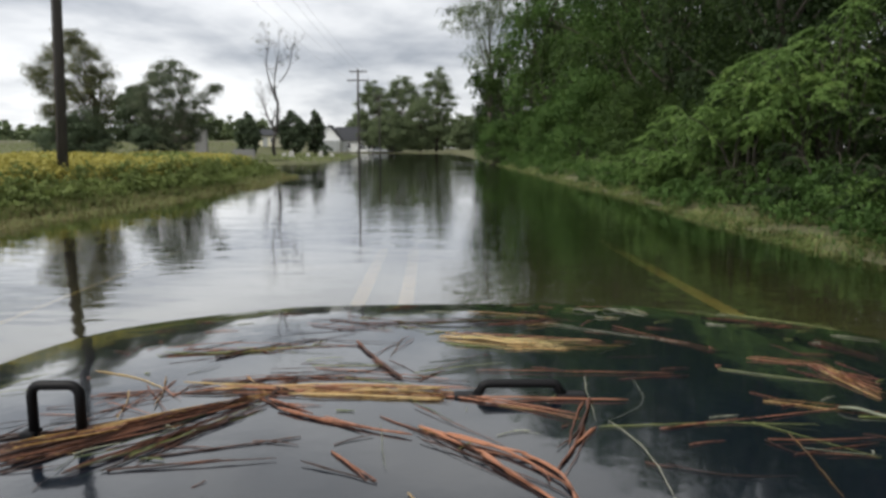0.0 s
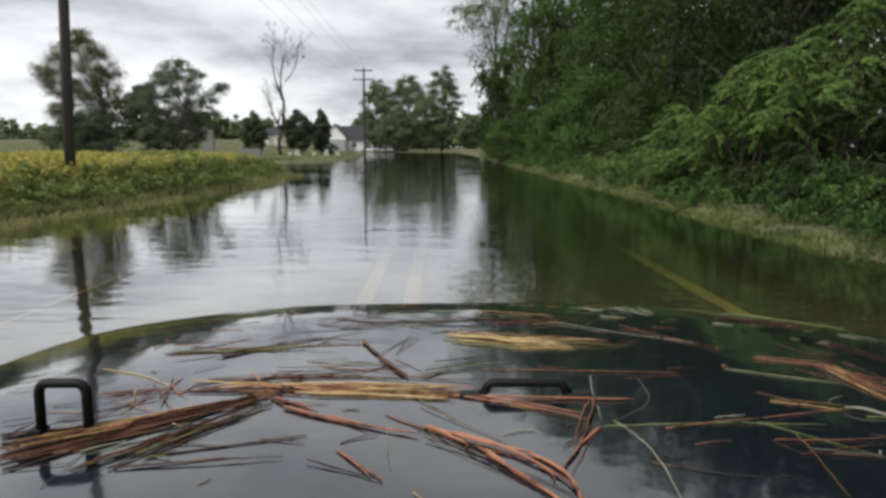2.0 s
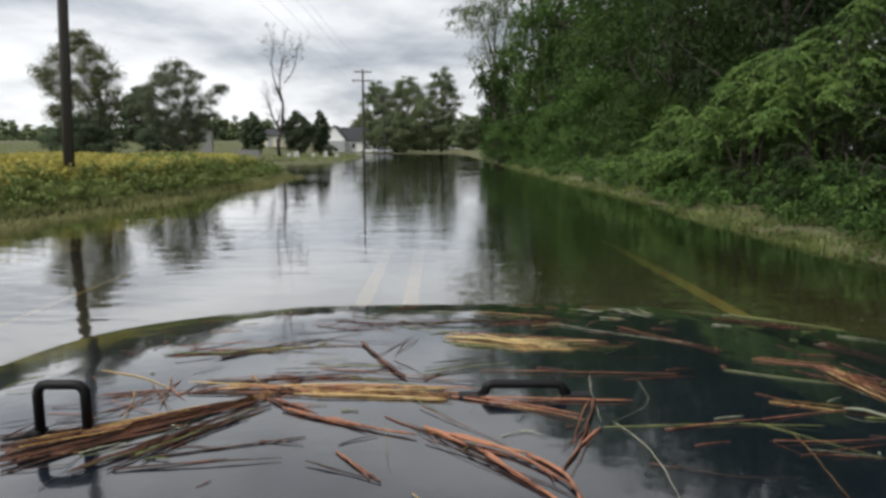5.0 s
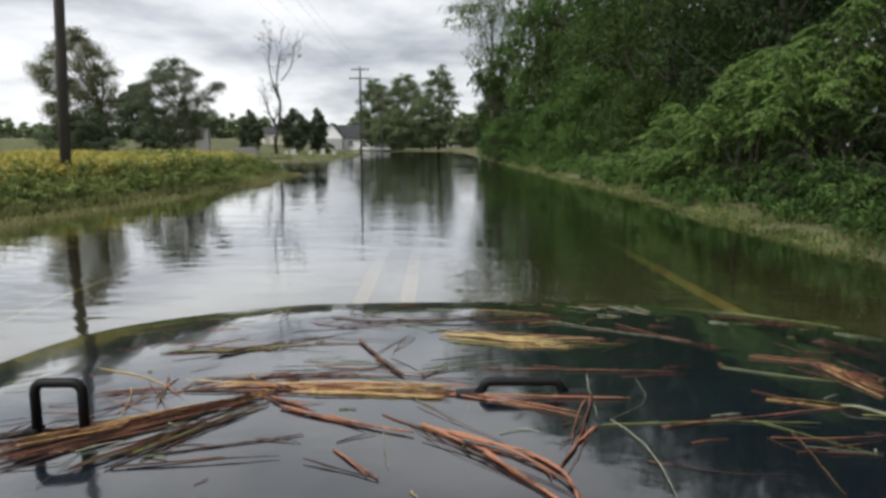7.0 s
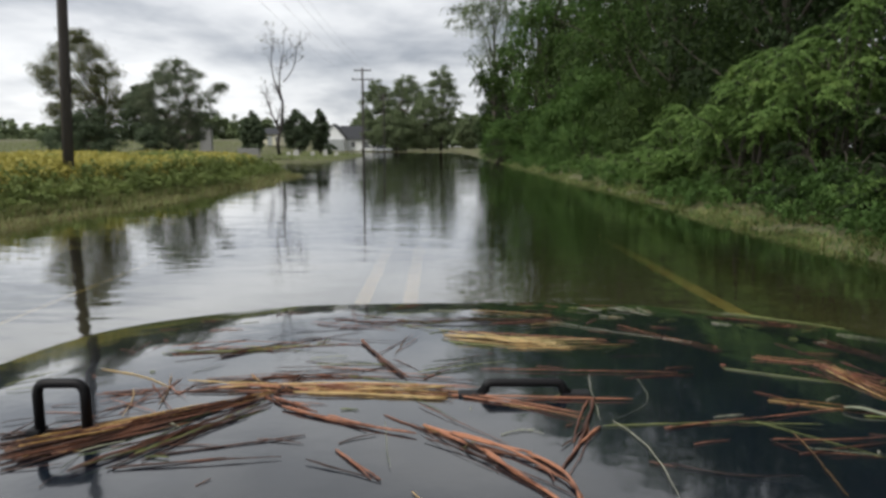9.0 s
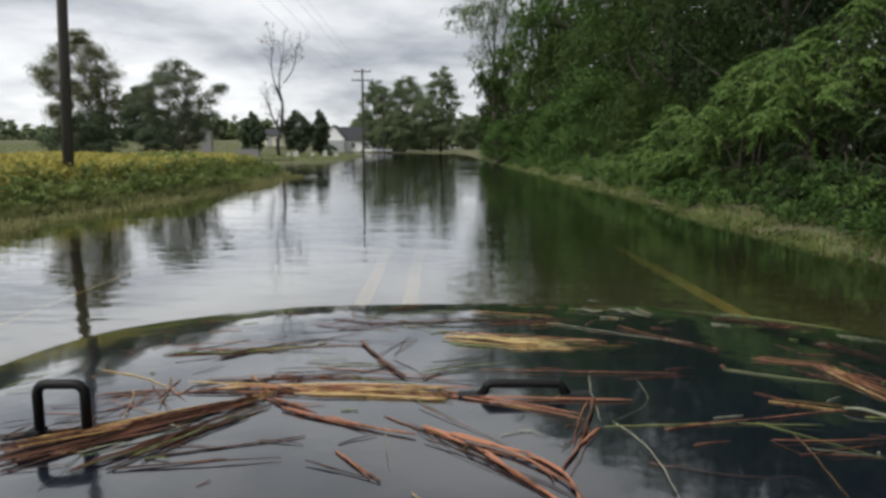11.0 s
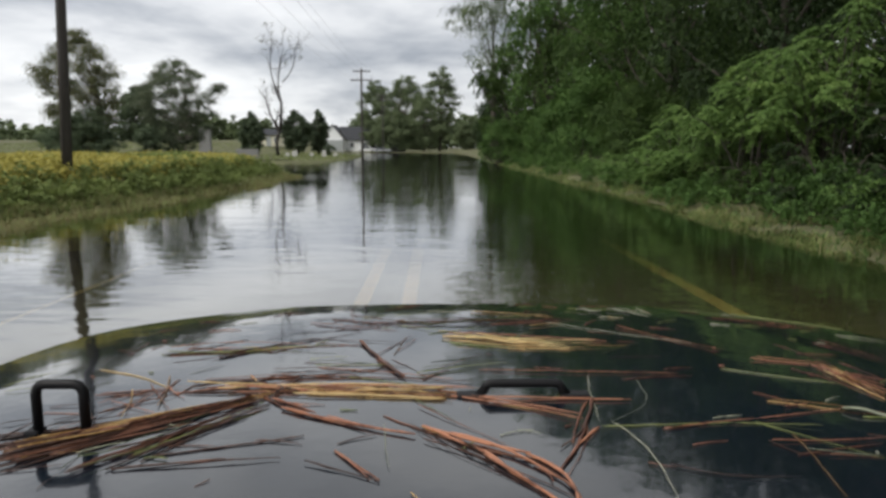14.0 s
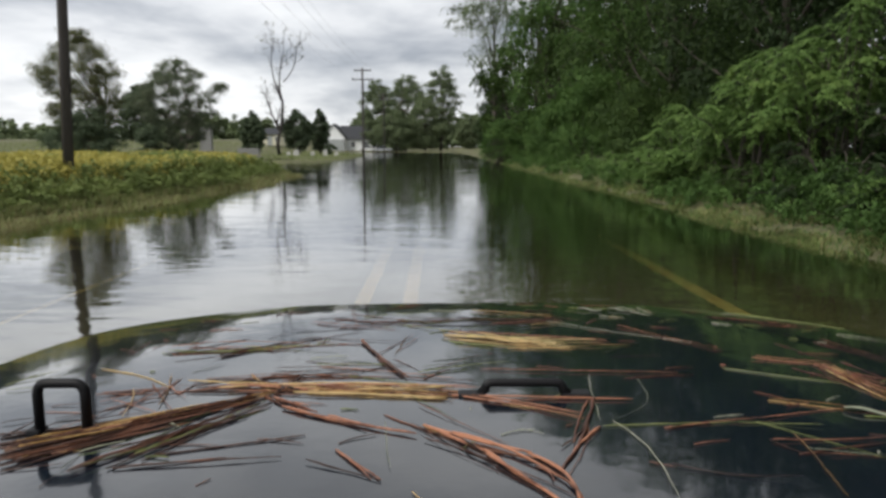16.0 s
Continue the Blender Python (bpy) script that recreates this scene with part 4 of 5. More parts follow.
def white_house():
    root = new("house")
    root.location = (0, 0, ground_z(-22, 186))
    tagged(root, "white single-storey house with a dark shingle roof", "house")
    gabled(root, -25.5, -10.5, 188, 197, 3.1, 6.4, True, SIDING, SHINGLE)
    gabled(root, -29.3, -23.7, 183.5, 192.5, 3.5, 6.7, False, SIDING, SHINGLE)
    # the shade below the gable is put into this slab's grey colour
    part("porch_shade_wall", box(-26.5, 183.2, 0, 5.4, 0.5, 2.9), SIDING_GREY, root, "porch front with its shade put into grey siding")
    for x in (-22.0, -18.5, -14.5):
        window(root, x, 187.97, 1.0, 1.1, 1.3)
    part("door", box(-16.5, 187.97, 0.1, 1.0, 0.08, 2.05, 0.01), SHINGLE, root)
    part("chimney", box(-17.0, 192.5, 5.6, 0.8, 0.8, 1.9), GRANITE, root)


def small_building(x, y, w, d, eave, ridge, mat, label, along_x):
    root = new("shed")
    root.location = (x, y, ground_z(x, y))
    tagged(root, label, "shed")
    gabled(root, -w / 2, w / 2, -d / 2, d / 2, eave, ridge, along_x, mat, SHINGLE, 0.25)
    part("door", box(0, -d / 2 - 0.02, 0, 1.0, 0.06, 1.95, 0.01), SIDING_GREY, root)
    window(root, w / 4 + 0.3, -d / 2 - 0.02, 0.9, 0.7, 0.8)


white_house()
small_building(-34.5, 150, 4.6, 4, 2.3, 3.4, CREAM, "cream-painted shed with a dark roof on the lawn", True)
small_building(-11.6, 200, 4.6, 5, 3.3, 5.6, SIDING, "white gabled outbuilding half hidden by trees", False)


def parked_car(x, y, turn, mat, label):
    root = new("car")
    root.matrix_world = pose(x, y, ground_z(x, y), 0, 0, turn)
    tagged(root, label, "car", "cars parked by the house")
    bm = box(0, 0, 0.32, 4.4, 1.75, 0.55, 0.14)
    part("body", bm, mat, root)
    bm = box(-0.2, 0, 0.85, 2.4, 1.55, 0.58, 0.1)
    for v in bm.verts:
        if v.co.z > 1.2:
            v.co.x = -0.2 + (v.co.x + 0.2) * 0.68
    cabin = part("cabin", bm, WINDOW_GLASS, root, "dark car windows")
    part("roof", box(-0.2, 0, 1.41, 1.6, 1.4, 0.05, 0.02), mat, cabin)
    for sx in (-1.35, 1.35):
        for sy in (-0.8, 0.8):
            wheel = part("wheel", tubes_mesh("wheel", [([(sx, sy - 0.1, 0.32), (sx, sy - 0.08, 0.32), (sx, sy + 0.08, 0.32), (sx, sy + 0.1, 0.32)], [0.26, 0.32, 0.32, 0.26])], TYRE, 16), None, root)
            part("rim", tubes_mesh("rim", [([(sx, sy - 0.115, 0.32), (sx, sy + 0.115, 0.32)], [0.19, 0.19])], RIM, 12), None, wheel)
    for sy in (-0.6, 0.6):
        part("headlight", box(2.17, sy, 0.6, 0.06, 0.3, 0.14, 0.02), CERAMIC, root)
        part("tail_light", box(-2.17, sy, 0.62, 0.06, 0.26, 0.14, 0.02), SHINGLE, root)


parked_car(-17.5, 181, 5, WHITE_PAINT, "white car parked on the grass before the house")
parked_car(-13.2, 176, 8, SILVER_PAINT, "silver car parked on the grass before the house")

# ---- the vehicle's front ----
CAR_X = 0.0796
HOOD_BACK, HOOD_BEND, HOOD_FRONT, HOOD_HALF = 0.36, 1.15, 1.54, 0.772


def hood_half(y):
    """Half the hood's width: straight sides and rounded corners at the front."""
    return HOOD_HALF * max(0.0, 1 - max(0.0, (y - HOOD_BEND) / (HOOD_FRONT - HOOD_BEND)) ** 2.5) ** 0.2


def hood_z(xc, y):
    """The height of the hood's skin: sloping ahead, with a raised middle that narrows ahead, falling shoulders and a rolled front."""
    u = abs(xc) - (0.375 + 0.40 * max(0.0, 1.54 - y))
    v = y - 1.40
    drop = 0.275 + 0.0622 * (y - 0.5) + 0.0186 * (xc / 0.75) ** 2
    drop += 0.027 * (u + math.sqrt(u * u + 0.0006)) + 0.0225 * (v + math.sqrt(v * v + 0.0015)) - 0.0012
    return CAM_Z - drop


def build_vehicle():
    root = new("off_road_vehicle")
    root.location = (CAR_X, 0, ROAD_Z)
    tagged(root, "dark off-road vehicle with a wet glossy hood, wading through floodwater", "vehicle")
    # hood: a skin over rows from back to front, its rim turned down
    ys = list(np.linspace(HOOD_BACK, HOOD_BEND, 24)) + [HOOD_BEND + (HOOD_FRONT - HOOD_BEND) * math.sin(a) for a in np.linspace(0.03, math.pi / 2 - 0.004, 70)]
    us = [math.sin(a) for a in np.linspace(-math.pi / 2, math.pi / 2, 91)]
    verts, faces, nx = [], [], len(us)
    for y in ys:
        hw = hood_half(y)
        for u in us:
            verts.append((u * hw, y, hood_z(u * hw, y) - ROAD_Z))
    for j in range(len(ys) - 1):
        for i in range(nx - 1):
            k = j * nx + i
            faces.append((k, k + 1, k + nx + 1, k + nx))
    rim = [j * nx for j in range(len(ys))] + [(len(ys) - 1) * nx + i for i in range(1, nx)] + [j * nx + nx - 1 for j in range(len(ys) - 2, -1, -1)]
    low = len(verts)
    for k in rim:
        x, y, z = verts[k]
        verts.append((x * 0.992, y - 0.004, z - 0.05))
    for a in range(len(rim) - 1):
        faces.append((rim[a], rim[a + 1], low + a + 1, low + a))
    part("hood", mesh_of("hood", verts, faces, HOOD_PAINT, smooth=True), None, root, "glossy wet black-green hood with a raised middle")
    # what carries the hood
    part("engine_bay", box(0, 0.90, 0.45, 1.3, 1.06, 0.45, 0.04), BLACK_PLASTIC, root)
    grille = part("grille", box(0, 1.46, 0.45, 1.1, 0.1, 0.46, 0.03), HOOD_PAINT, root)
    for i in range(7):
        part("slot", box(-0.33 + i * 0.11, 1.515, 0.55, 0.05, 0.012, 0.27, 0.005), BLACK_PLASTIC, grille)
    for s in (-1, 1):
        part("headlight", tubes_mesh("headlight", [([(s * 0.45, 1.50, 0.72), (s * 0.45, 1.53, 0.72), (s * 0.45, 1.545, 0.72)], [0.1, 0.1, 0.07])], CERAMIC, 20), None, grille)
        fender = box(s * 0.84, 1.08, 0.72, 0.3, 0.98, 0.07, 0.03)
        part("fender", fender, BLACK_PLASTIC, root)
        wheel = part("wheel", tubes_mesh("wheel", [([(s * 0.72, 1.05, 0.38), (s * 0.74, 1.05, 0.38), (s * 0.93, 1.05, 0.38), (s * 0.95, 1.05, 0.38)], [0.33, 0.38, 0.38, 0.33])], TYRE, 28), None, root)
        part("rim", tubes_mesh("rim", [([(s * 0.71, 1.05, 0.38), (s * 0.96, 1.05, 0.38)], [0.21, 0.21])], RIM, 20), None, wheel)
    part("bumper", box(0, 1.70, 0.42, 1.6, 0.16, 0.18, 0.03), BLACK_PLASTIC, root)
    part("bumper_bracket", box(0, 1.56, 0.44, 0.9, 0.16, 0.12), BLACK_PLASTIC, root)

    def loop(cx, cy, half, height, r, corner, label, splay=0.0):
        """A bent bar on two feet; splay: how far its legs lean outwards."""
        z0 = hood_z(cx, cy) - ROAD_Z
        pts = [(cx - half - splay, cy, z0 - 0.004), (cx - half, cy, z0 + height - corner)]
        pts += [(cx - half + corner * (1 - math.cos(a)), cy, z0 + height - corner + corner * math.sin(a)) for a in np.linspace(0.3, math.pi / 2, 5)]
        pts += [(cx + half - corner * (1 - math.cos(a)), cy, z0 + height - corner + corner * math.sin(a)) for a in np.linspace(math.pi / 2, 0.3, 5)]
        pts += [(cx + half, cy, z0 + height - corner), (cx + half + splay, cy, z0 - 0.004)]
        ob = part("tie_down_loop", tubes_mesh("tie_down_loop", [(pts, [r] * len(pts))], BLACK_PLASTIC, 10), None, root, label)
        for s in (-1, 1):
            part("foot", box(cx + s * (half + splay + 0.004), cy, z0 - 0.004, 0.016 if height > 0.04 else 0.034, 0.02, 0.008, 0.003), BLACK_PLASTIC, ob)

    loop(-0.469, 0.706, 0.0245, 0.052, 0.0054, 0.010, "upright square black tie-down loop")
    loop(0.024, 0.808, 0.046, 0.0155, 0.0054, 0.008, "low wide black tie-down loop", 0.012)


build_vehicle()

# ---- reeds and stalks washed onto the hood ----
STALK_RNG = random.Random(7)
STALK_LABELS = {"reed_red_brown": "wet reddish-brown reed stalk lying on the hood", "reed_tan": "straw-yellow reed stalk lying on the hood",
                "reed_green": "thin greenish grass stem lying on the hood", "reed_dark": "dark wet rotten reed stalk lying on the hood",
                "reed_pale": "thin pale dry grass stem lying on the hood"}


def stalk_line(x0, y0, x1, y1, r, bend, lift):
    """The points and radii of a jointed stalk that follows the hood's skin."""
    rnd = STALK_RNG
    dx, dy = x1 - x0, y1 - y0
    length = max(0.005, math.hypot(dx, dy))
    n = max(5, min(24, int(length / 0.014)))
    ph, wig = rnd.uniform(0, 6), min(0.0014, 0.005 * length)
    node = rnd.uniform(0.04, 0.08)
    taper = rnd.uniform(0.25, 0.6)
    pts, radii = [], []
    for i in range(n + 1):
        t = i / n
        off = bend * length * math.sin(math.pi * t) + wig * math.sin(ph + t * 9) * 0.6 + wig * 0.6 * math.sin(ph * 2 + t * 23)
        x, y = x0 + dx * t - dy / length * off, y0 + dy * t + dx / length * off
        y = min(y, HOOD_FRONT - 0.008)
        x = max(-hood_half(y), min(hood_half(y), x))
        z = hood_z(x, y) + r * 0.9 + lift * (0.6 + 0.4 * math.sin(ph + 4 * t))
        pts.append((CAR_X + x, y, z))
        near_node = abs(((t * length) / node + ph) % 1 - 0.5) < 0.1
        radii.append(r * (1.0 - taper * t) * (1.3 if near_node else 1.0) * rnd.uniform(0.85, 1.1) * (0.6 if i in (0, n) else 1.0))
    return pts, radii


def one_stalk(x0, y0, x1, y1, r, mat, bend, lift):
    pts, radii = stalk_line(x0, y0, x1, y1, r, bend, lift)
    ob = new("reed_stalk", tubes_mesh("reed_stalk", [(pts, radii)], mat, 6))
    base = Vector(pts[0])
    for v in ob.data.vertices:
        v.co -= base
    ob.location = base
    return tagged(ob, STALK_LABELS[mat.name], "reed stalk", "reed stalks on the hood")


def stalk(x0, y0, x1, y1, mm, mat, bend=0.0):
    """A jointed stalk lying on the hood from one end to the other, and the thinner ones that cling to it;
    mm: its thickness, bend: its sideways bow as a part of its length."""
    rnd = STALK_RNG
    r = mm * (0.00030 if mat is REED_PALE else 0.00036)
    one_stalk(x0, y0, x1, y1, r, mat, bend + rnd.uniform(-0.025, 0.025), rnd.uniform(0.0, 0.003))
    if mm < 2.1:
        return
    dx, dy = x1 - x0, y1 - y0
    length = max(0.005, math.hypot(dx, dy))
    for k in range(rnd.choice((0, 1, 1)) + (mm > 4)):
        a, b = rnd.uniform(-0.08, 0.4), rnd.uniform(0.6, 1.08)
        o1, o2 = rnd.choice((-1, 1)) * rnd.uniform(0.8, 2.6) * r, rnd.gauss(0, 0.004) + rnd.choice((-1, 1)) * 1.4 * r
        other = rnd.choice((mat, mat, REED_DARK, REED_DARK, REED_RED, REED_TAN))
        one_stalk(x0 + dx * a - dy / length * o1, y0 + dy * a + dx / length * o1, x0 + dx * b - dy / length * o2, y0 + dy * b + dx / length * o2,
                  r * rnd.uniform(0.35, 0.7), other, bend + rnd.uniform(-0.02, 0.02), rnd.uniform(0.0, 0.003))


def litter(name, lines, mats, label):
    """Thin stalks too small to pick apart, joined; lines: points and radii, and the index of the material."""
    verts, faces, picks = [], [], []
    for (pts, radii), k in lines:
        v, f = tube_arrays(pts, radii, 5)
        o = len(verts)
        verts += [tuple(q) for q in v]
        faces += [tuple(i + o for i in q) for q in f]
        picks += [k] * len(f)
    ob = new(name, mesh_of(name, verts, faces, list(mats), picks, smooth=True))
    tagged(ob, label, "plant litter", kind="stuff")


def bundle(x0, y0, x1, y1, count, spread, fan, mats):
    """Many thin stalks washed together into a bundle that fans out towards its far end."""
    rnd = STALK_RNG
    dx, dy = x1 - x0, y1 - y0
    length = math.hypot(dx, dy)
    lines = []
    for _ in range(count):
        a, b = rnd.uniform(-0.05, 0.45), rnd.uniform(0.5, 1.05)
        o1, o2 = rnd.gauss(0, spread), rnd.gauss(0, spread * fan)
        line = stalk_line(x0 + dx * a - dy / length * o1, y0 + dy * a + dx / length * o1, x0 + dx * b - dy / length * o2, y0 + dy * b + dx / length * o2,
                          rnd.uniform(0.0004, 0.0012), rnd.uniform(-0.05, 0.05), rnd.uniform(0.001, 0.007))
        lines.append((line, rnd.randrange(len(mats))))
    litter("reed_litter", lines, mats, "tangle of thin wet reed fibres lying on the hood")


stalk(-0.403, 0.838, -0.292, 0.874, 2.6, REED_RED)
stalk(-0.390, 0.884, -0.239, 0.904, 2.6, REED_RED)
stalk(-0.388, 0.837, -0.267, 0.828, 2.6, REED_DARK)
stalk(-0.367, 0.858, -0.248, 0.868, 2.4, REED_RED)
stalk(-0.356, 0.892, -0.181, 0.910, 2.6, REED_RED)
stalk(-0.300, 0.908, -0.032, 0.865, 2.6, REED_RED)
stalk(-0.281, 0.887, -0.134, 0.892, 2.2, REED_DARK)
stalk(-0.317, 0.830, -0.183, 0.803, 2.6, REED_RED)
stalk(-0.272, 0.849, -0.068, 0.808, 3.6, REED_TAN)
stalk(-0.254, 0.827, -0.069, 0.790, 3.6, REED_TAN)
stalk(-0.253, 0.862, -0.089, 0.822, 3.0, REED_TAN)
stalk(-0.238, 0.835, -0.116, 0.818, 2.8, REED_TAN)
stalk(-0.223, 0.807, -0.069, 0.788, 2.6, REED_TAN)
stalk(-0.191, 0.868, -0.041, 0.816, 2.6, REED_TAN)
stalk(-0.311, 0.877, -0.247, 0.826, 6.5, REED_DARK)
stalk(-0.273, 0.822, -0.257, 0.899, 6.5, REED_DARK)
stalk(-0.062, 0.803, 0.148, 0.785, 3.4, REED_RED)
stalk(-0.049, 0.796, 0.076, 0.711, 3.0, REED_RED, 0.06)
stalk(-0.023, 0.782, 0.135, 0.787, 2.2, REED_RED)
stalk(-0.089, 0.818, -0.022, 0.789, 3.6, REED_DARK)
stalk(-0.524, 0.687, -0.276, 0.804, 3.2, REED_DARK)
stalk(-0.513, 0.669, -0.287, 0.794, 4.0, REED_RED)
stalk(-0.501, 0.649, -0.287, 0.822, 4.2, REED_DARK)
stalk(-0.493, 0.637, -0.303, 0.780, 4.2, REED_RED)
stalk(-0.485, 0.623, -0.287, 0.795, 4.2, REED_DARK)
stalk(-0.476, 0.609, -0.318, 0.764, 3.8, REED_RED)
stalk(-0.468, 0.596, -0.348, 0.723, 3.4, REED_DARK)
stalk(-0.486, 0.641, -0.329, 0.761, 3.4, REED_DARK)
stalk(-0.471, 0.654, -0.282, 0.829, 3.2, REED_RED)
stalk(-0.445, 0.637, -0.335, 0.722, 3.4, REED_DARK)
stalk(-0.532, 0.700, -0.452, 0.714, 3.0, REED_DARK)
stalk(-0.461, 0.676, -0.359, 0.737, 3.0, REED_RED)
stalk(-0.426, 0.698, -0.279, 0.816, 2.8, REED_RED)
stalk(-0.372, 0.594, -0.262, 0.804, 2.4, REED_DARK)
stalk(-0.367, 0.627, -0.268, 0.771, 2.2, REED_DARK)
stalk(-0.350, 0.612, -0.286, 0.742, 2.2, REED_DARK)
stalk(-0.372, 0.603, -0.296, 0.733, 2.2, REED_DARK)
stalk(-0.363, 0.630, -0.280, 0.794, 2.2, REED_GREEN)
stalk(-0.404, 0.587, -0.321, 0.716, 2.4, REED_DARK)
stalk(-0.254, 0.764, -0.100, 0.668, 5.4, REED_RED, -0.03)
stalk(-0.273, 0.804, -0.211, 0.741, 5.4, REED_RED)
stalk(-0.240, 0.759, -0.151, 0.685, 2.6, REED_DARK)
stalk(-0.296, 0.829, -0.241, 0.748, 3.6, REED_RED)
stalk(-0.345, 0.627, -0.211, 0.673, 2.6, REED_DARK)
stalk(-0.368, 0.596, -0.222, 0.613, 3.0, REED_DARK)
stalk(-0.355, 0.600, -0.273, 0.617, 2.4, REED_DARK)
stalk(-0.198, 0.603, -0.127, 0.558, 2.4, REED_DARK)
stalk(-0.175, 0.630, -0.127, 0.560, 3.8, REED_RED)
stalk(-0.137, 0.734, -0.033, 0.630, 2.6, REED_DARK)
stalk(-0.093, 0.695, 0.007, 0.615, 5.6, REED_RED, -0.04)
stalk(0.003, 0.619, 0.031, 0.508, 5.4, REED_RED, 0.10)
stalk(-0.082, 0.683, -0.029, 0.616, 5.2, REED_RED)
stalk(-0.036, 0.626, 0.021, 0.508, 5.6, REED_RED)
stalk(-0.065, 0.669, 0.022, 0.564, 5.0, REED_RED, 0.06)
stalk(-0.101, 0.769, -0.011, 0.642, 1.6, REED_DARK)
stalk(-0.039, 0.631, 0.015, 0.599, 3.4, REED_DARK)
stalk(0.102, 0.788, 0.028, 0.576, 4.6, REED_RED, 0.03)
stalk(0.088, 0.691, 0.045, 0.616, 4.4, REED_RED)
stalk(0.155, 0.684, 0.203, 0.704, 2.2, REED_RED)
stalk(0.107, 0.713, 0.110, 0.520, 1.5, REED_PALE, 0.04)
stalk(0.178, 0.875, 0.107, 0.708, 1.3, REED_PALE, 0.12)
stalk(0.257, 0.619, 0.359, 0.652, 2.4, REED_RED)
stalk(0.262, 0.623, 0.334, 0.614, 2.2, REED_RED)
stalk(0.246, 0.655, 0.260, 0.618, 1.8, REED_DARK)
stalk(0.129, 0.592, 0.231, 0.563, 1.9, REED_DARK, -0.10)
stalk(0.110, 0.596, 0.133, 0.587, 1.7, REED_DARK)
stalk(0.309, 0.791, 0.383, 0.756, 2.6, REED_TAN)
stalk(0.381, 0.766, 0.423, 0.752, 2.2, REED_RED)
stalk(0.316, 0.939, 0.424, 0.878, 1.4, REED_PALE)
stalk(0.467, 0.972, 0.498, 0.869, 3.0, REED_RED)
stalk(0.465, 0.959, 0.474, 0.831, 3.0, REED_RED)
stalk(0.457, 0.939, 0.458, 0.806, 3.0, REED_TAN)
stalk(0.470, 0.947, 0.485, 0.847, 2.8, REED_RED)
stalk(0.463, 0.978, 0.517, 0.898, 2.6, REED_RED)
stalk(0.415, 0.947, 0.462, 0.893, 1.8, REED_DARK)
stalk(0.384, 1.004, 0.486, 0.974, 2.2, REED_RED)
stalk(0.553, 1.147, 0.592, 1.017, 2.2, REED_RED)
stalk(0.476, 1.123, 0.498, 0.982, 1.4, REED_DARK)
stalk(0.468, 1.369, 0.669, 1.328, 2.6, REED_RED, 0.02)
stalk(0.664, 1.272, 0.738, 1.240, 1.8, REED_PALE)
stalk(0.578, 1.504, 0.748, 1.361, 1.6, REED_GREEN)
stalk(0.241, 1.228, 0.350, 1.044, 1.5, REED_RED)
stalk(0.162, 1.057, 0.220, 1.075, 1.6, REED_GREEN)
stalk(0.176, 1.005, 0.254, 1.015, 1.2, REED_DARK)
stalk(-0.021, 0.924, 0.244, 0.913, 2.0, REED_RED)
stalk(0.160, 0.882, 0.258, 0.900, 1.8, REED_RED)
stalk(-0.068, 1.158, 0.090, 1.104, 3.2, REED_TAN)
stalk(-0.055, 1.117, 0.116, 1.048, 3.2, REED_TAN)
stalk(-0.029, 1.087, 0.121, 1.025, 3.0, REED_GREEN)
stalk(0.018, 1.103, 0.200, 1.102, 2.6, REED_RED)
stalk(-0.060, 1.100, 0.031, 1.054, 2.8, REED_GREEN)
stalk(-0.007, 1.138, 0.116, 1.095, 2.6, REED_TAN)
stalk(0.031, 1.054, 0.135, 1.055, 2.4, REED_TAN)
stalk(-0.009, 1.395, 0.149, 1.345, 2.2, REED_TAN)
stalk(0.021, 1.263, 0.156, 1.295, 2.6, REED_RED)
stalk(0.090, 1.237, 0.157, 1.272, 2.2, REED_TAN)
stalk(-0.093, 1.174, -0.001, 1.237, 2.2, REED_GREEN)
stalk(-0.301, 1.266, -0.212, 1.215, 2.2, REED_RED)
stalk(-0.279, 1.327, -0.166, 1.265, 1.6, REED_DARK)
stalk(-0.258, 1.440, -0.224, 1.232, 1.6, REED_DARK)
stalk(-0.404, 1.026, -0.272, 1.153, 3.0, REED_DARK)
stalk(-0.500, 1.056, -0.369, 1.085, 2.4, REED_DARK)
stalk(-0.472, 1.053, -0.199, 1.094, 2.6, REED_RED)
stalk(-0.403, 1.022, -0.376, 1.047, 3.2, REED_DARK)
stalk(-0.276, 1.117, -0.190, 1.085, 1.8, REED_DARK)
stalk(-0.202, 1.112, -0.118, 0.883, 6.4, REED_DARK)
stalk(-0.163, 0.994, -0.125, 0.892, 5.2, REED_RED)
stalk(-0.170, 1.008, -0.119, 1.151, 1.8, REED_RED)
stalk(-0.142, 1.020, -0.129, 1.161, 1.8, REED_TAN)
stalk(-0.146, 0.959, -0.181, 0.915, 1.8, REED_DARK)
stalk(-0.105, 0.911, 0.023, 0.971, 2.2, REED_GREEN)
stalk(-0.104, 0.891, -0.036, 0.924, 1.8, REED_GREEN)
stalk(-0.249, 0.963, -0.138, 0.959, 1.8, REED_GREEN)
stalk(-0.269, 0.983, -0.186, 0.961, 1.4, REED_DARK)
stalk(-0.311, 1.325, -0.248, 1.344, 1.4, REED_DARK)
stalk(-0.557, 0.975, -0.419, 0.865, 2.4, REED_TAN, 0.03)
stalk(-0.497, 0.835, -0.397, 0.843, 2.2, REED_DARK)
stalk(-0.497, 0.850, -0.416, 0.854, 2.2, REED_RED)
stalk(-0.415, 0.816, -0.419, 0.906, 2.4, REED_RED)
stalk(-0.419, 0.865, -0.380, 0.813, 2.4, REED_RED)
stalk(-0.562, 1.068, -0.580, 1.144, 1.4, REED_DARK)
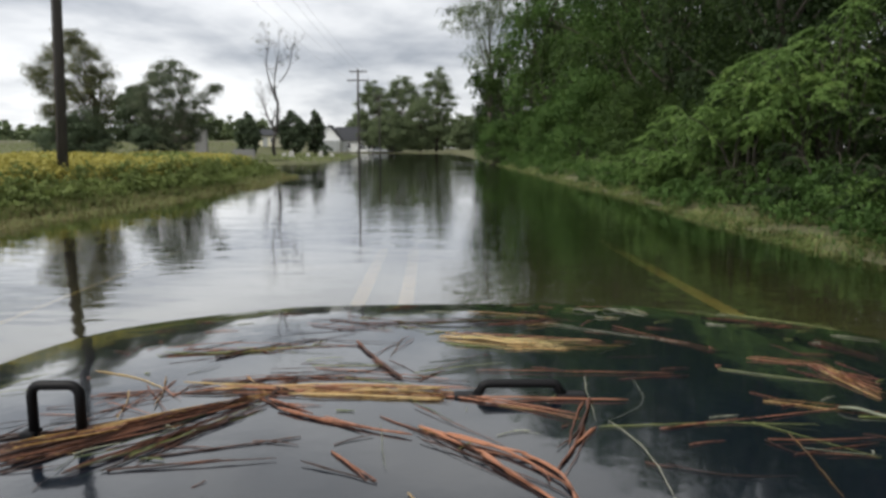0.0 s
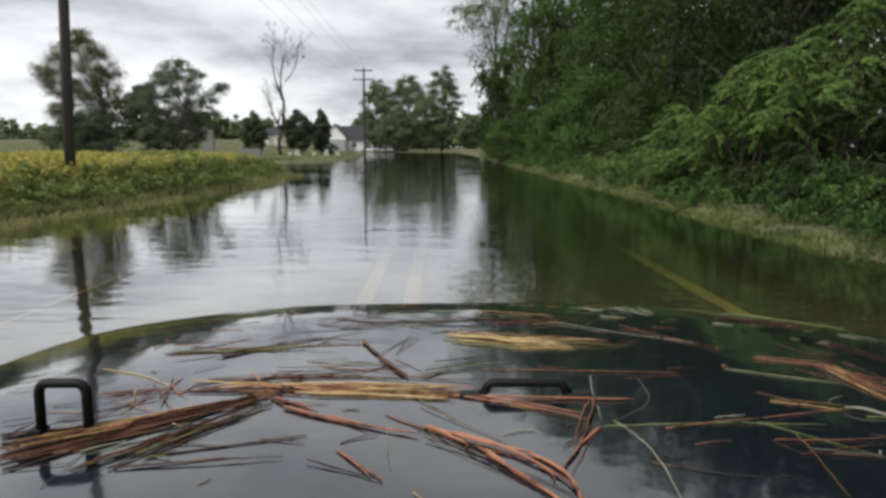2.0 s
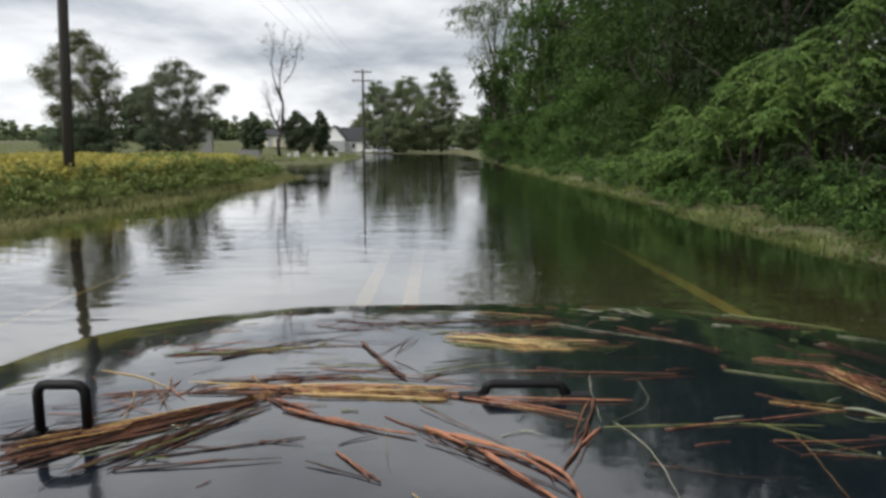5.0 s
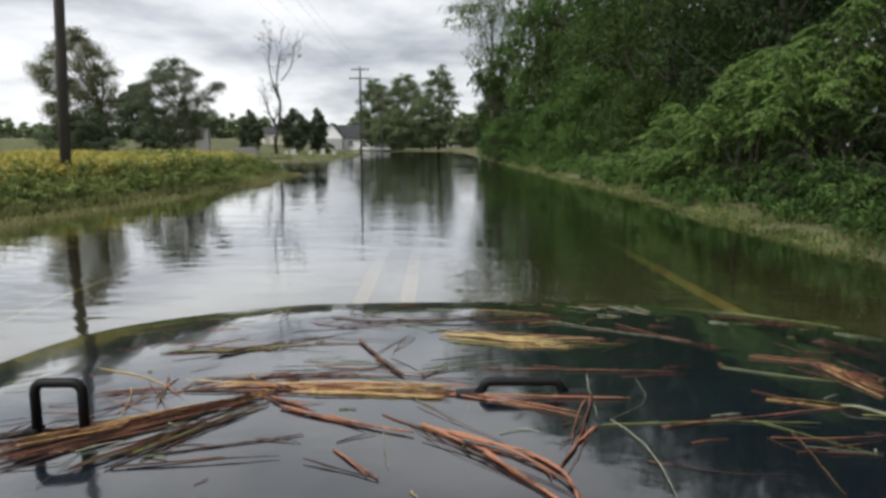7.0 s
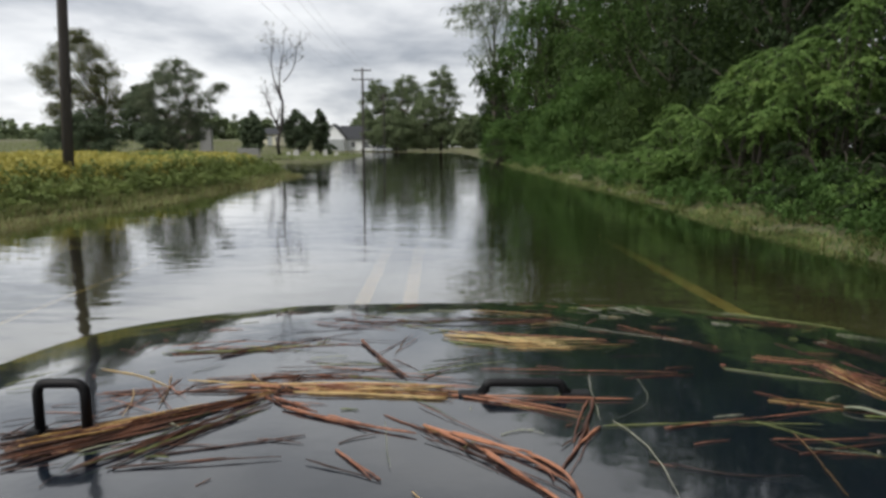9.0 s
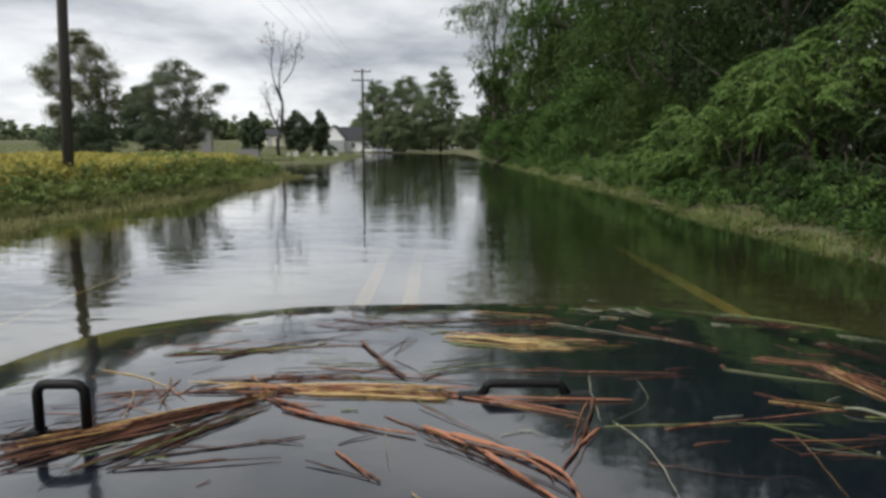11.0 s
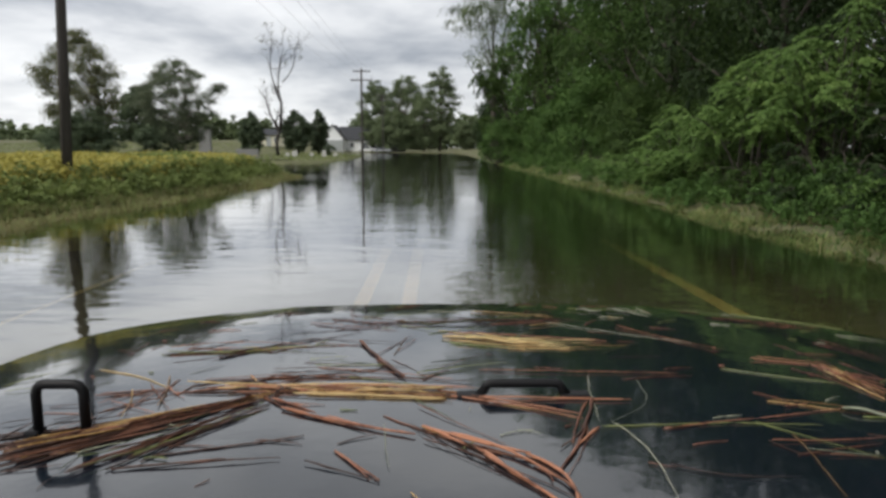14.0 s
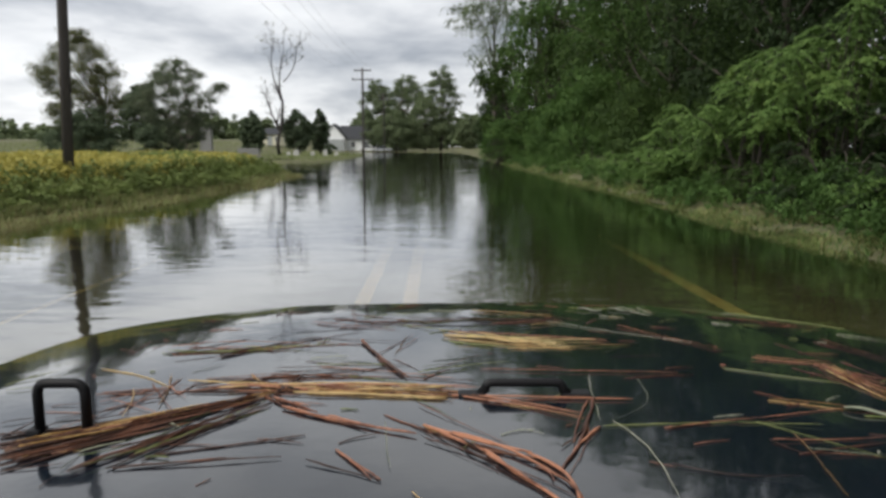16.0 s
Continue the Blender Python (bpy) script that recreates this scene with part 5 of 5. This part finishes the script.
stalk(-0.536, 1.102, -0.525, 1.134, 1.6, REED_DARK)
stalk(-0.526, 0.774, -0.466, 0.763, 1.6, REED_RED)
stalk(-0.497, 0.732, -0.461, 0.747, 1.4, REED_DARK)
stalk(-0.553, 0.734, -0.521, 0.753, 1.4, REED_DARK)
stalk(-0.520, 0.698, -0.484, 0.730, 1.6, REED_RED)
stalk(-0.415, 0.935, -0.382, 0.978, 1.4, REED_PALE)
stalk(0.236, 1.338, 0.285, 1.335, 2.2, REED_PALE)
stalk(0.313, 1.422, 0.343, 1.366, 2.2, REED_PALE)
stalk(0.182, 1.408, 0.233, 1.375, 1.8, REED_GREEN)
stalk(0.038, 1.334, 0.130, 1.369, 1.8, REED_GREEN)
stalk(-0.100, 0.535, -0.092, 0.522, 1.6, REED_TAN)
stalk(-0.316, 1.293, -0.147, 1.202, 1.8, REED_RED)
stalk(-0.258, 1.471, -0.224, 1.294, 1.6, REED_DARK)
stalk(-0.281, 1.342, -0.159, 1.228, 1.5, REED_DARK)
stalk(-0.347, 1.469, -0.271, 1.464, 1.4, REED_DARK)
stalk(-0.487, 1.058, -0.392, 1.160, 2.0, REED_DARK)
stalk(-0.344, 1.077, -0.206, 1.201, 2.0, REED_RED)
stalk(-0.264, 0.999, -0.210, 1.009, 1.3, REED_GREEN)
stalk(-0.217, 0.985, -0.142, 0.957, 1.3, REED_GREEN)
stalk(-0.138, 1.044, -0.111, 1.138, 1.6, REED_DARK)
stalk(-0.144, 0.994, -0.101, 0.915, 1.4, REED_RED)
stalk(-0.390, 0.854, -0.241, 0.935, 2.0, REED_RED)
stalk(-0.347, 0.876, -0.133, 0.938, 1.9, REED_DARK)
stalk(-0.243, 0.951, -0.057, 0.876, 1.9, REED_RED)
stalk(-0.206, 0.903, -0.058, 0.832, 2.0, REED_GREEN)
stalk(-0.328, 0.913, -0.278, 0.816, 2.6, REED_TAN)
stalk(-0.437, 0.919, -0.400, 0.782, 2.8, REED_TAN)
stalk(-0.386, 0.864, -0.312, 0.852, 1.9, REED_RED)
stalk(-0.415, 0.596, -0.415, 0.684, 1.4, REED_GREEN)
stalk(-0.478, 0.803, -0.433, 0.859, 1.9, REED_RED)
stalk(-0.458, 0.775, -0.397, 0.826, 1.9, REED_DARK)
stalk(-0.379, 0.633, -0.268, 0.783, 1.8, REED_DARK)
stalk(-0.367, 0.638, -0.269, 0.760, 1.6, REED_GREEN)
stalk(-0.108, 0.797, -0.058, 0.709, 1.7, REED_GREEN)
stalk(-0.268, 0.783, -0.205, 0.775, 1.5, REED_DARK)
stalk(-0.527, 0.700, -0.519, 0.748, 1.4, REED_DARK)
stalk(-0.655, 0.910, -0.612, 0.967, 1.8, REED_GREEN)
stalk(-0.679, 0.949, -0.628, 0.956, 1.6, REED_GREEN)
stalk(-0.632, 0.874, -0.595, 0.881, 1.5, REED_GREEN)
stalk(-0.134, 0.712, -0.121, 0.584, 1.6, REED_PALE)
stalk(-0.413, 0.558, -0.411, 0.589, 1.3, REED_DARK)
stalk(-0.281, 0.556, -0.272, 0.569, 1.2, REED_DARK)
stalk(-0.554, 1.062, -0.571, 1.184, 1.5, REED_DARK)
stalk(-0.564, 1.140, -0.539, 1.198, 1.4, REED_DARK)
stalk(-0.474, 1.095, -0.460, 1.171, 1.3, REED_DARK)
stalk(-0.361, 1.147, -0.326, 1.208, 1.3, REED_DARK)
stalk(-0.072, 1.432, 0.144, 1.528, 1.8, REED_GREEN)
stalk(-0.015, 1.276, 0.162, 1.325, 1.9, REED_RED)
stalk(-0.047, 1.337, 0.164, 1.278, 1.7, REED_DARK)
stalk(-0.058, 1.188, 0.199, 1.119, 2.0, REED_RED)
stalk(-0.076, 1.208, 0.092, 1.074, 2.3, REED_TAN)
stalk(-0.020, 1.126, 0.126, 1.044, 2.2, REED_TAN)
stalk(-0.073, 1.123, 0.032, 1.024, 1.8, REED_GREEN)
stalk(0.124, 1.277, 0.337, 1.115, 1.4, REED_PALE)
stalk(0.247, 1.244, 0.366, 1.060, 1.9, REED_RED)
stalk(0.124, 1.063, 0.225, 1.079, 1.5, REED_TAN)
stalk(0.168, 1.025, 0.249, 1.109, 1.4, REED_GREEN)
stalk(0.164, 0.881, 0.263, 0.905, 1.5, REED_DARK)
stalk(0.316, 0.944, 0.445, 0.878, 1.3, REED_GREEN)
stalk(0.420, 0.955, 0.454, 0.871, 1.3, REED_DARK)
stalk(0.396, 1.014, 0.496, 0.996, 2.0, REED_RED)
stalk(0.467, 1.528, 0.753, 1.351, 1.5, REED_GREEN)
stalk(0.582, 1.184, 0.610, 1.042, 1.8, REED_RED)
stalk(-0.077, 0.828, 0.076, 0.730, 2.6, REED_RED)
stalk(0.120, 0.895, 0.094, 0.713, 1.9, REED_PALE)
stalk(0.092, 0.693, 0.238, 0.708, 1.7, REED_GREEN)
stalk(0.238, 0.708, 0.325, 0.700, 1.5, REED_GREEN)
stalk(0.154, 0.690, 0.269, 0.721, 1.8, REED_RED)
stalk(0.269, 0.721, 0.387, 0.766, 1.7, REED_RED)
stalk(0.260, 0.714, 0.334, 0.612, 1.5, REED_GREEN)
stalk(0.318, 0.799, 0.394, 0.767, 2.2, REED_TAN)
stalk(0.270, 0.630, 0.338, 0.618, 1.6, REED_PALE)
stalk(0.249, 0.654, 0.369, 0.667, 1.7, REED_RED)
stalk(0.282, 0.677, 0.248, 0.527, 1.7, REED_TAN)
stalk(0.094, 0.779, 0.051, 0.638, 2.6, REED_RED)
stalk(0.486, 0.978, 0.470, 0.824, 2.2, REED_TAN)
stalk(0.468, 0.963, 0.461, 0.809, 2.0, REED_RED)
stalk(0.515, 1.002, 0.520, 0.902, 1.8, REED_RED)
stalk(-0.086, 0.977, 0.036, 1.027, 1.4, REED_GREEN)
stalk(-0.098, 0.939, 0.021, 0.995, 1.5, REED_GREEN)
stalk(-0.080, 0.929, -0.011, 1.017, 1.2, REED_DARK)
stalk(0.304, 1.475, 0.329, 1.414, 2.2, REED_PALE)
stalk(0.346, 1.472, 0.356, 1.387, 2.2, REED_PALE)
stalk(0.198, 1.463, 0.296, 1.445, 1.5, REED_GREEN)
stalk(-0.222, 1.355, -0.089, 1.371, 1.5, REED_GREEN)
stalk(-0.150, 1.260, -0.049, 1.177, 1.6, REED_GREEN)
stalk(-0.276, 1.146, -0.123, 1.099, 1.5, REED_DARK)
stalk(-0.324, 1.198, -0.198, 1.221, 1.3, REED_DARK)
stalk(-0.489, 0.841, -0.395, 0.868, 1.9, REED_RED)
stalk(-0.467, 0.810, -0.368, 0.738, 1.7, REED_RED)
stalk(-0.463, 0.863, -0.422, 0.736, 1.9, REED_TAN)
stalk(-0.450, 0.887, -0.371, 0.750, 2.0, REED_RED)
stalk(-0.457, 0.759, -0.430, 0.834, 1.8, REED_DARK)
stalk(-0.499, 0.744, -0.459, 0.779, 1.6, REED_DARK)
stalk(-0.476, 0.712, -0.456, 0.758, 1.6, REED_RED)
stalk(-0.531, 0.796, -0.483, 0.799, 1.5, REED_DARK)
stalk(-0.435, 0.758, -0.423, 0.858, 1.9, REED_RED)
stalk(-0.456, 0.732, -0.402, 0.755, 1.8, REED_DARK)
stalk(-0.395, 0.830, -0.388, 0.891, 2.2, REED_DARK)
stalk(-0.499, 0.653, -0.422, 0.697, 2.0, REED_TAN)
stalk(-0.468, 0.619, -0.390, 0.690, 2.0, REED_RED)
stalk(-0.485, 0.630, -0.414, 0.645, 1.8, REED_TAN)
stalk(-0.483, 0.682, -0.357, 0.761, 1.8, REED_TAN)
stalk(-0.385, 0.706, -0.310, 0.795, 1.8, REED_DARK)
stalk(-0.384, 0.658, -0.301, 0.810, 1.6, REED_GREEN)
stalk(-0.466, 0.598, -0.414, 0.614, 1.6, REED_DARK)
stalk(-0.414, 0.645, -0.347, 0.731, 2.2, REED_DARK)
stalk(-0.512, 0.702, -0.391, 0.735, 1.8, REED_RED)
stalk(-0.304, 0.943, -0.118, 0.953, 1.6, REED_RED)
stalk(-0.384, 0.902, -0.253, 0.918, 1.7, REED_DARK)
stalk(-0.235, 0.817, -0.059, 0.781, 1.9, REED_TAN)
stalk(-0.155, 0.836, -0.039, 0.798, 1.9, REED_RED)
bundle(-0.496, 0.641, -0.284, 0.810, 50, 0.012, 0.3, (REED_DARK, REED_DARK, REED_DARK, REED_RED, REED_TAN))
bundle(-0.407, 0.593, -0.267, 0.793, 12, 0.012, 0.4, (REED_DARK, REED_DARK, REED_GREEN))
bundle(-0.408, 0.854, -0.033, 0.831, 16, 0.010, 0.8, (REED_RED, REED_RED, REED_DARK, REED_TAN))
bundle(-0.257, 0.842, -0.069, 0.798, 10, 0.006, 1.0, (REED_TAN, REED_TAN, REED_RED))
bundle(-0.099, 0.699, 0.026, 0.520, 5, 0.008, 1.2, (REED_RED, REED_RED, REED_DARK))
bundle(0.463, 0.978, 0.469, 0.823, 10, 0.010, 1.6, (REED_RED, REED_TAN))
bundle(-0.069, 1.140, 0.175, 1.073, 10, 0.014, 1.0, (REED_TAN, REED_GREEN, REED_RED))
bundle(-0.301, 1.266, 0.158, 1.278, 8, 0.030, 1.0, (REED_DARK, REED_GREEN, REED_RED))
bundle(-0.494, 1.064, -0.199, 1.094, 8, 0.015, 1.0, (REED_DARK, REED_RED, REED_GREEN))


def bits():
    """Short broken bits and seeds between the long stalks."""
    rnd = random.Random(23)
    mats = (REED_DARK, REED_RED, REED_GREEN, REED_PALE)
    lines = []
    for _ in range(110):
        x, y = rnd.uniform(-0.62, 0.62), 0.62 + 0.9 * rnd.random() ** 1.2
        if abs(x) > hood_half(y) - 0.08:
            continue
        a = rnd.gauss(0.1, 0.6)
        length = rnd.uniform(0.005, 0.06) * (0.5 + 0.6 * y)
        lines.append((stalk_line(x, y, x + math.cos(a) * length, min(1.56, y + math.sin(a) * length), rnd.uniform(0.0004, 0.0011), 0.05, 0.001), rnd.choice((0, 0, 1, 2, 3))))
    litter("reed_litter", lines, mats, "short broken bits of reed scattered on the hood")


def flat_leaf(x, y, length, width, turn, mat, label):
    n = 8
    verts, faces = [], []
    for i in range(n + 1):
        t = i / n
        w = width / 2 * math.sin(math.pi * (0.08 + 0.86 * t)) ** 0.7
        px, py = x + math.cos(turn) * length * t, y + math.sin(turn) * length * t
        for s, up in ((-1, 0.004), (0, 0.0015), (1, 0.004)):
            qx, qy = px - math.sin(turn) * w * s, py + math.cos(turn) * w * s
            verts.append((CAR_X + qx, qy, hood_z(qx, min(qy, 1.55)) + up + 0.002 * math.sin(7 * t)))
    for i in range(n):
        for k in (0, 1):
            a = i * 3 + k
            faces.append((a, a + 1, a + 4, a + 3))
    ob = new("reed_leaf", mesh_of("reed_leaf", verts, faces, mat, smooth=True))
    solid = ob.modifiers.new("thickness", "SOLIDIFY")
    solid.thickness = 0.0008
    tagged(ob, label, "reed leaf", "reed leaves on the hood")


bits()
flat_leaf(0.380, 0.760, 0.07, 0.010, -0.54, REED_PALE, "pale split reed leaf lying on the hood")
flat_leaf(-0.030, 1.126, 0.12, 0.012, -0.35, REED_TAN, "yellow flattened reed leaf lying on the hood")
flat_leaf(0.210, 1.421, 0.05, 0.016, -0.4, REED_PALE, "pale crumpled reed leaf at the hood's front edge")
flat_leaf(0.276, 1.433, 0.05, 0.012, -0.7, REED_PALE, "pale crumpled reed leaf at the hood's front edge")
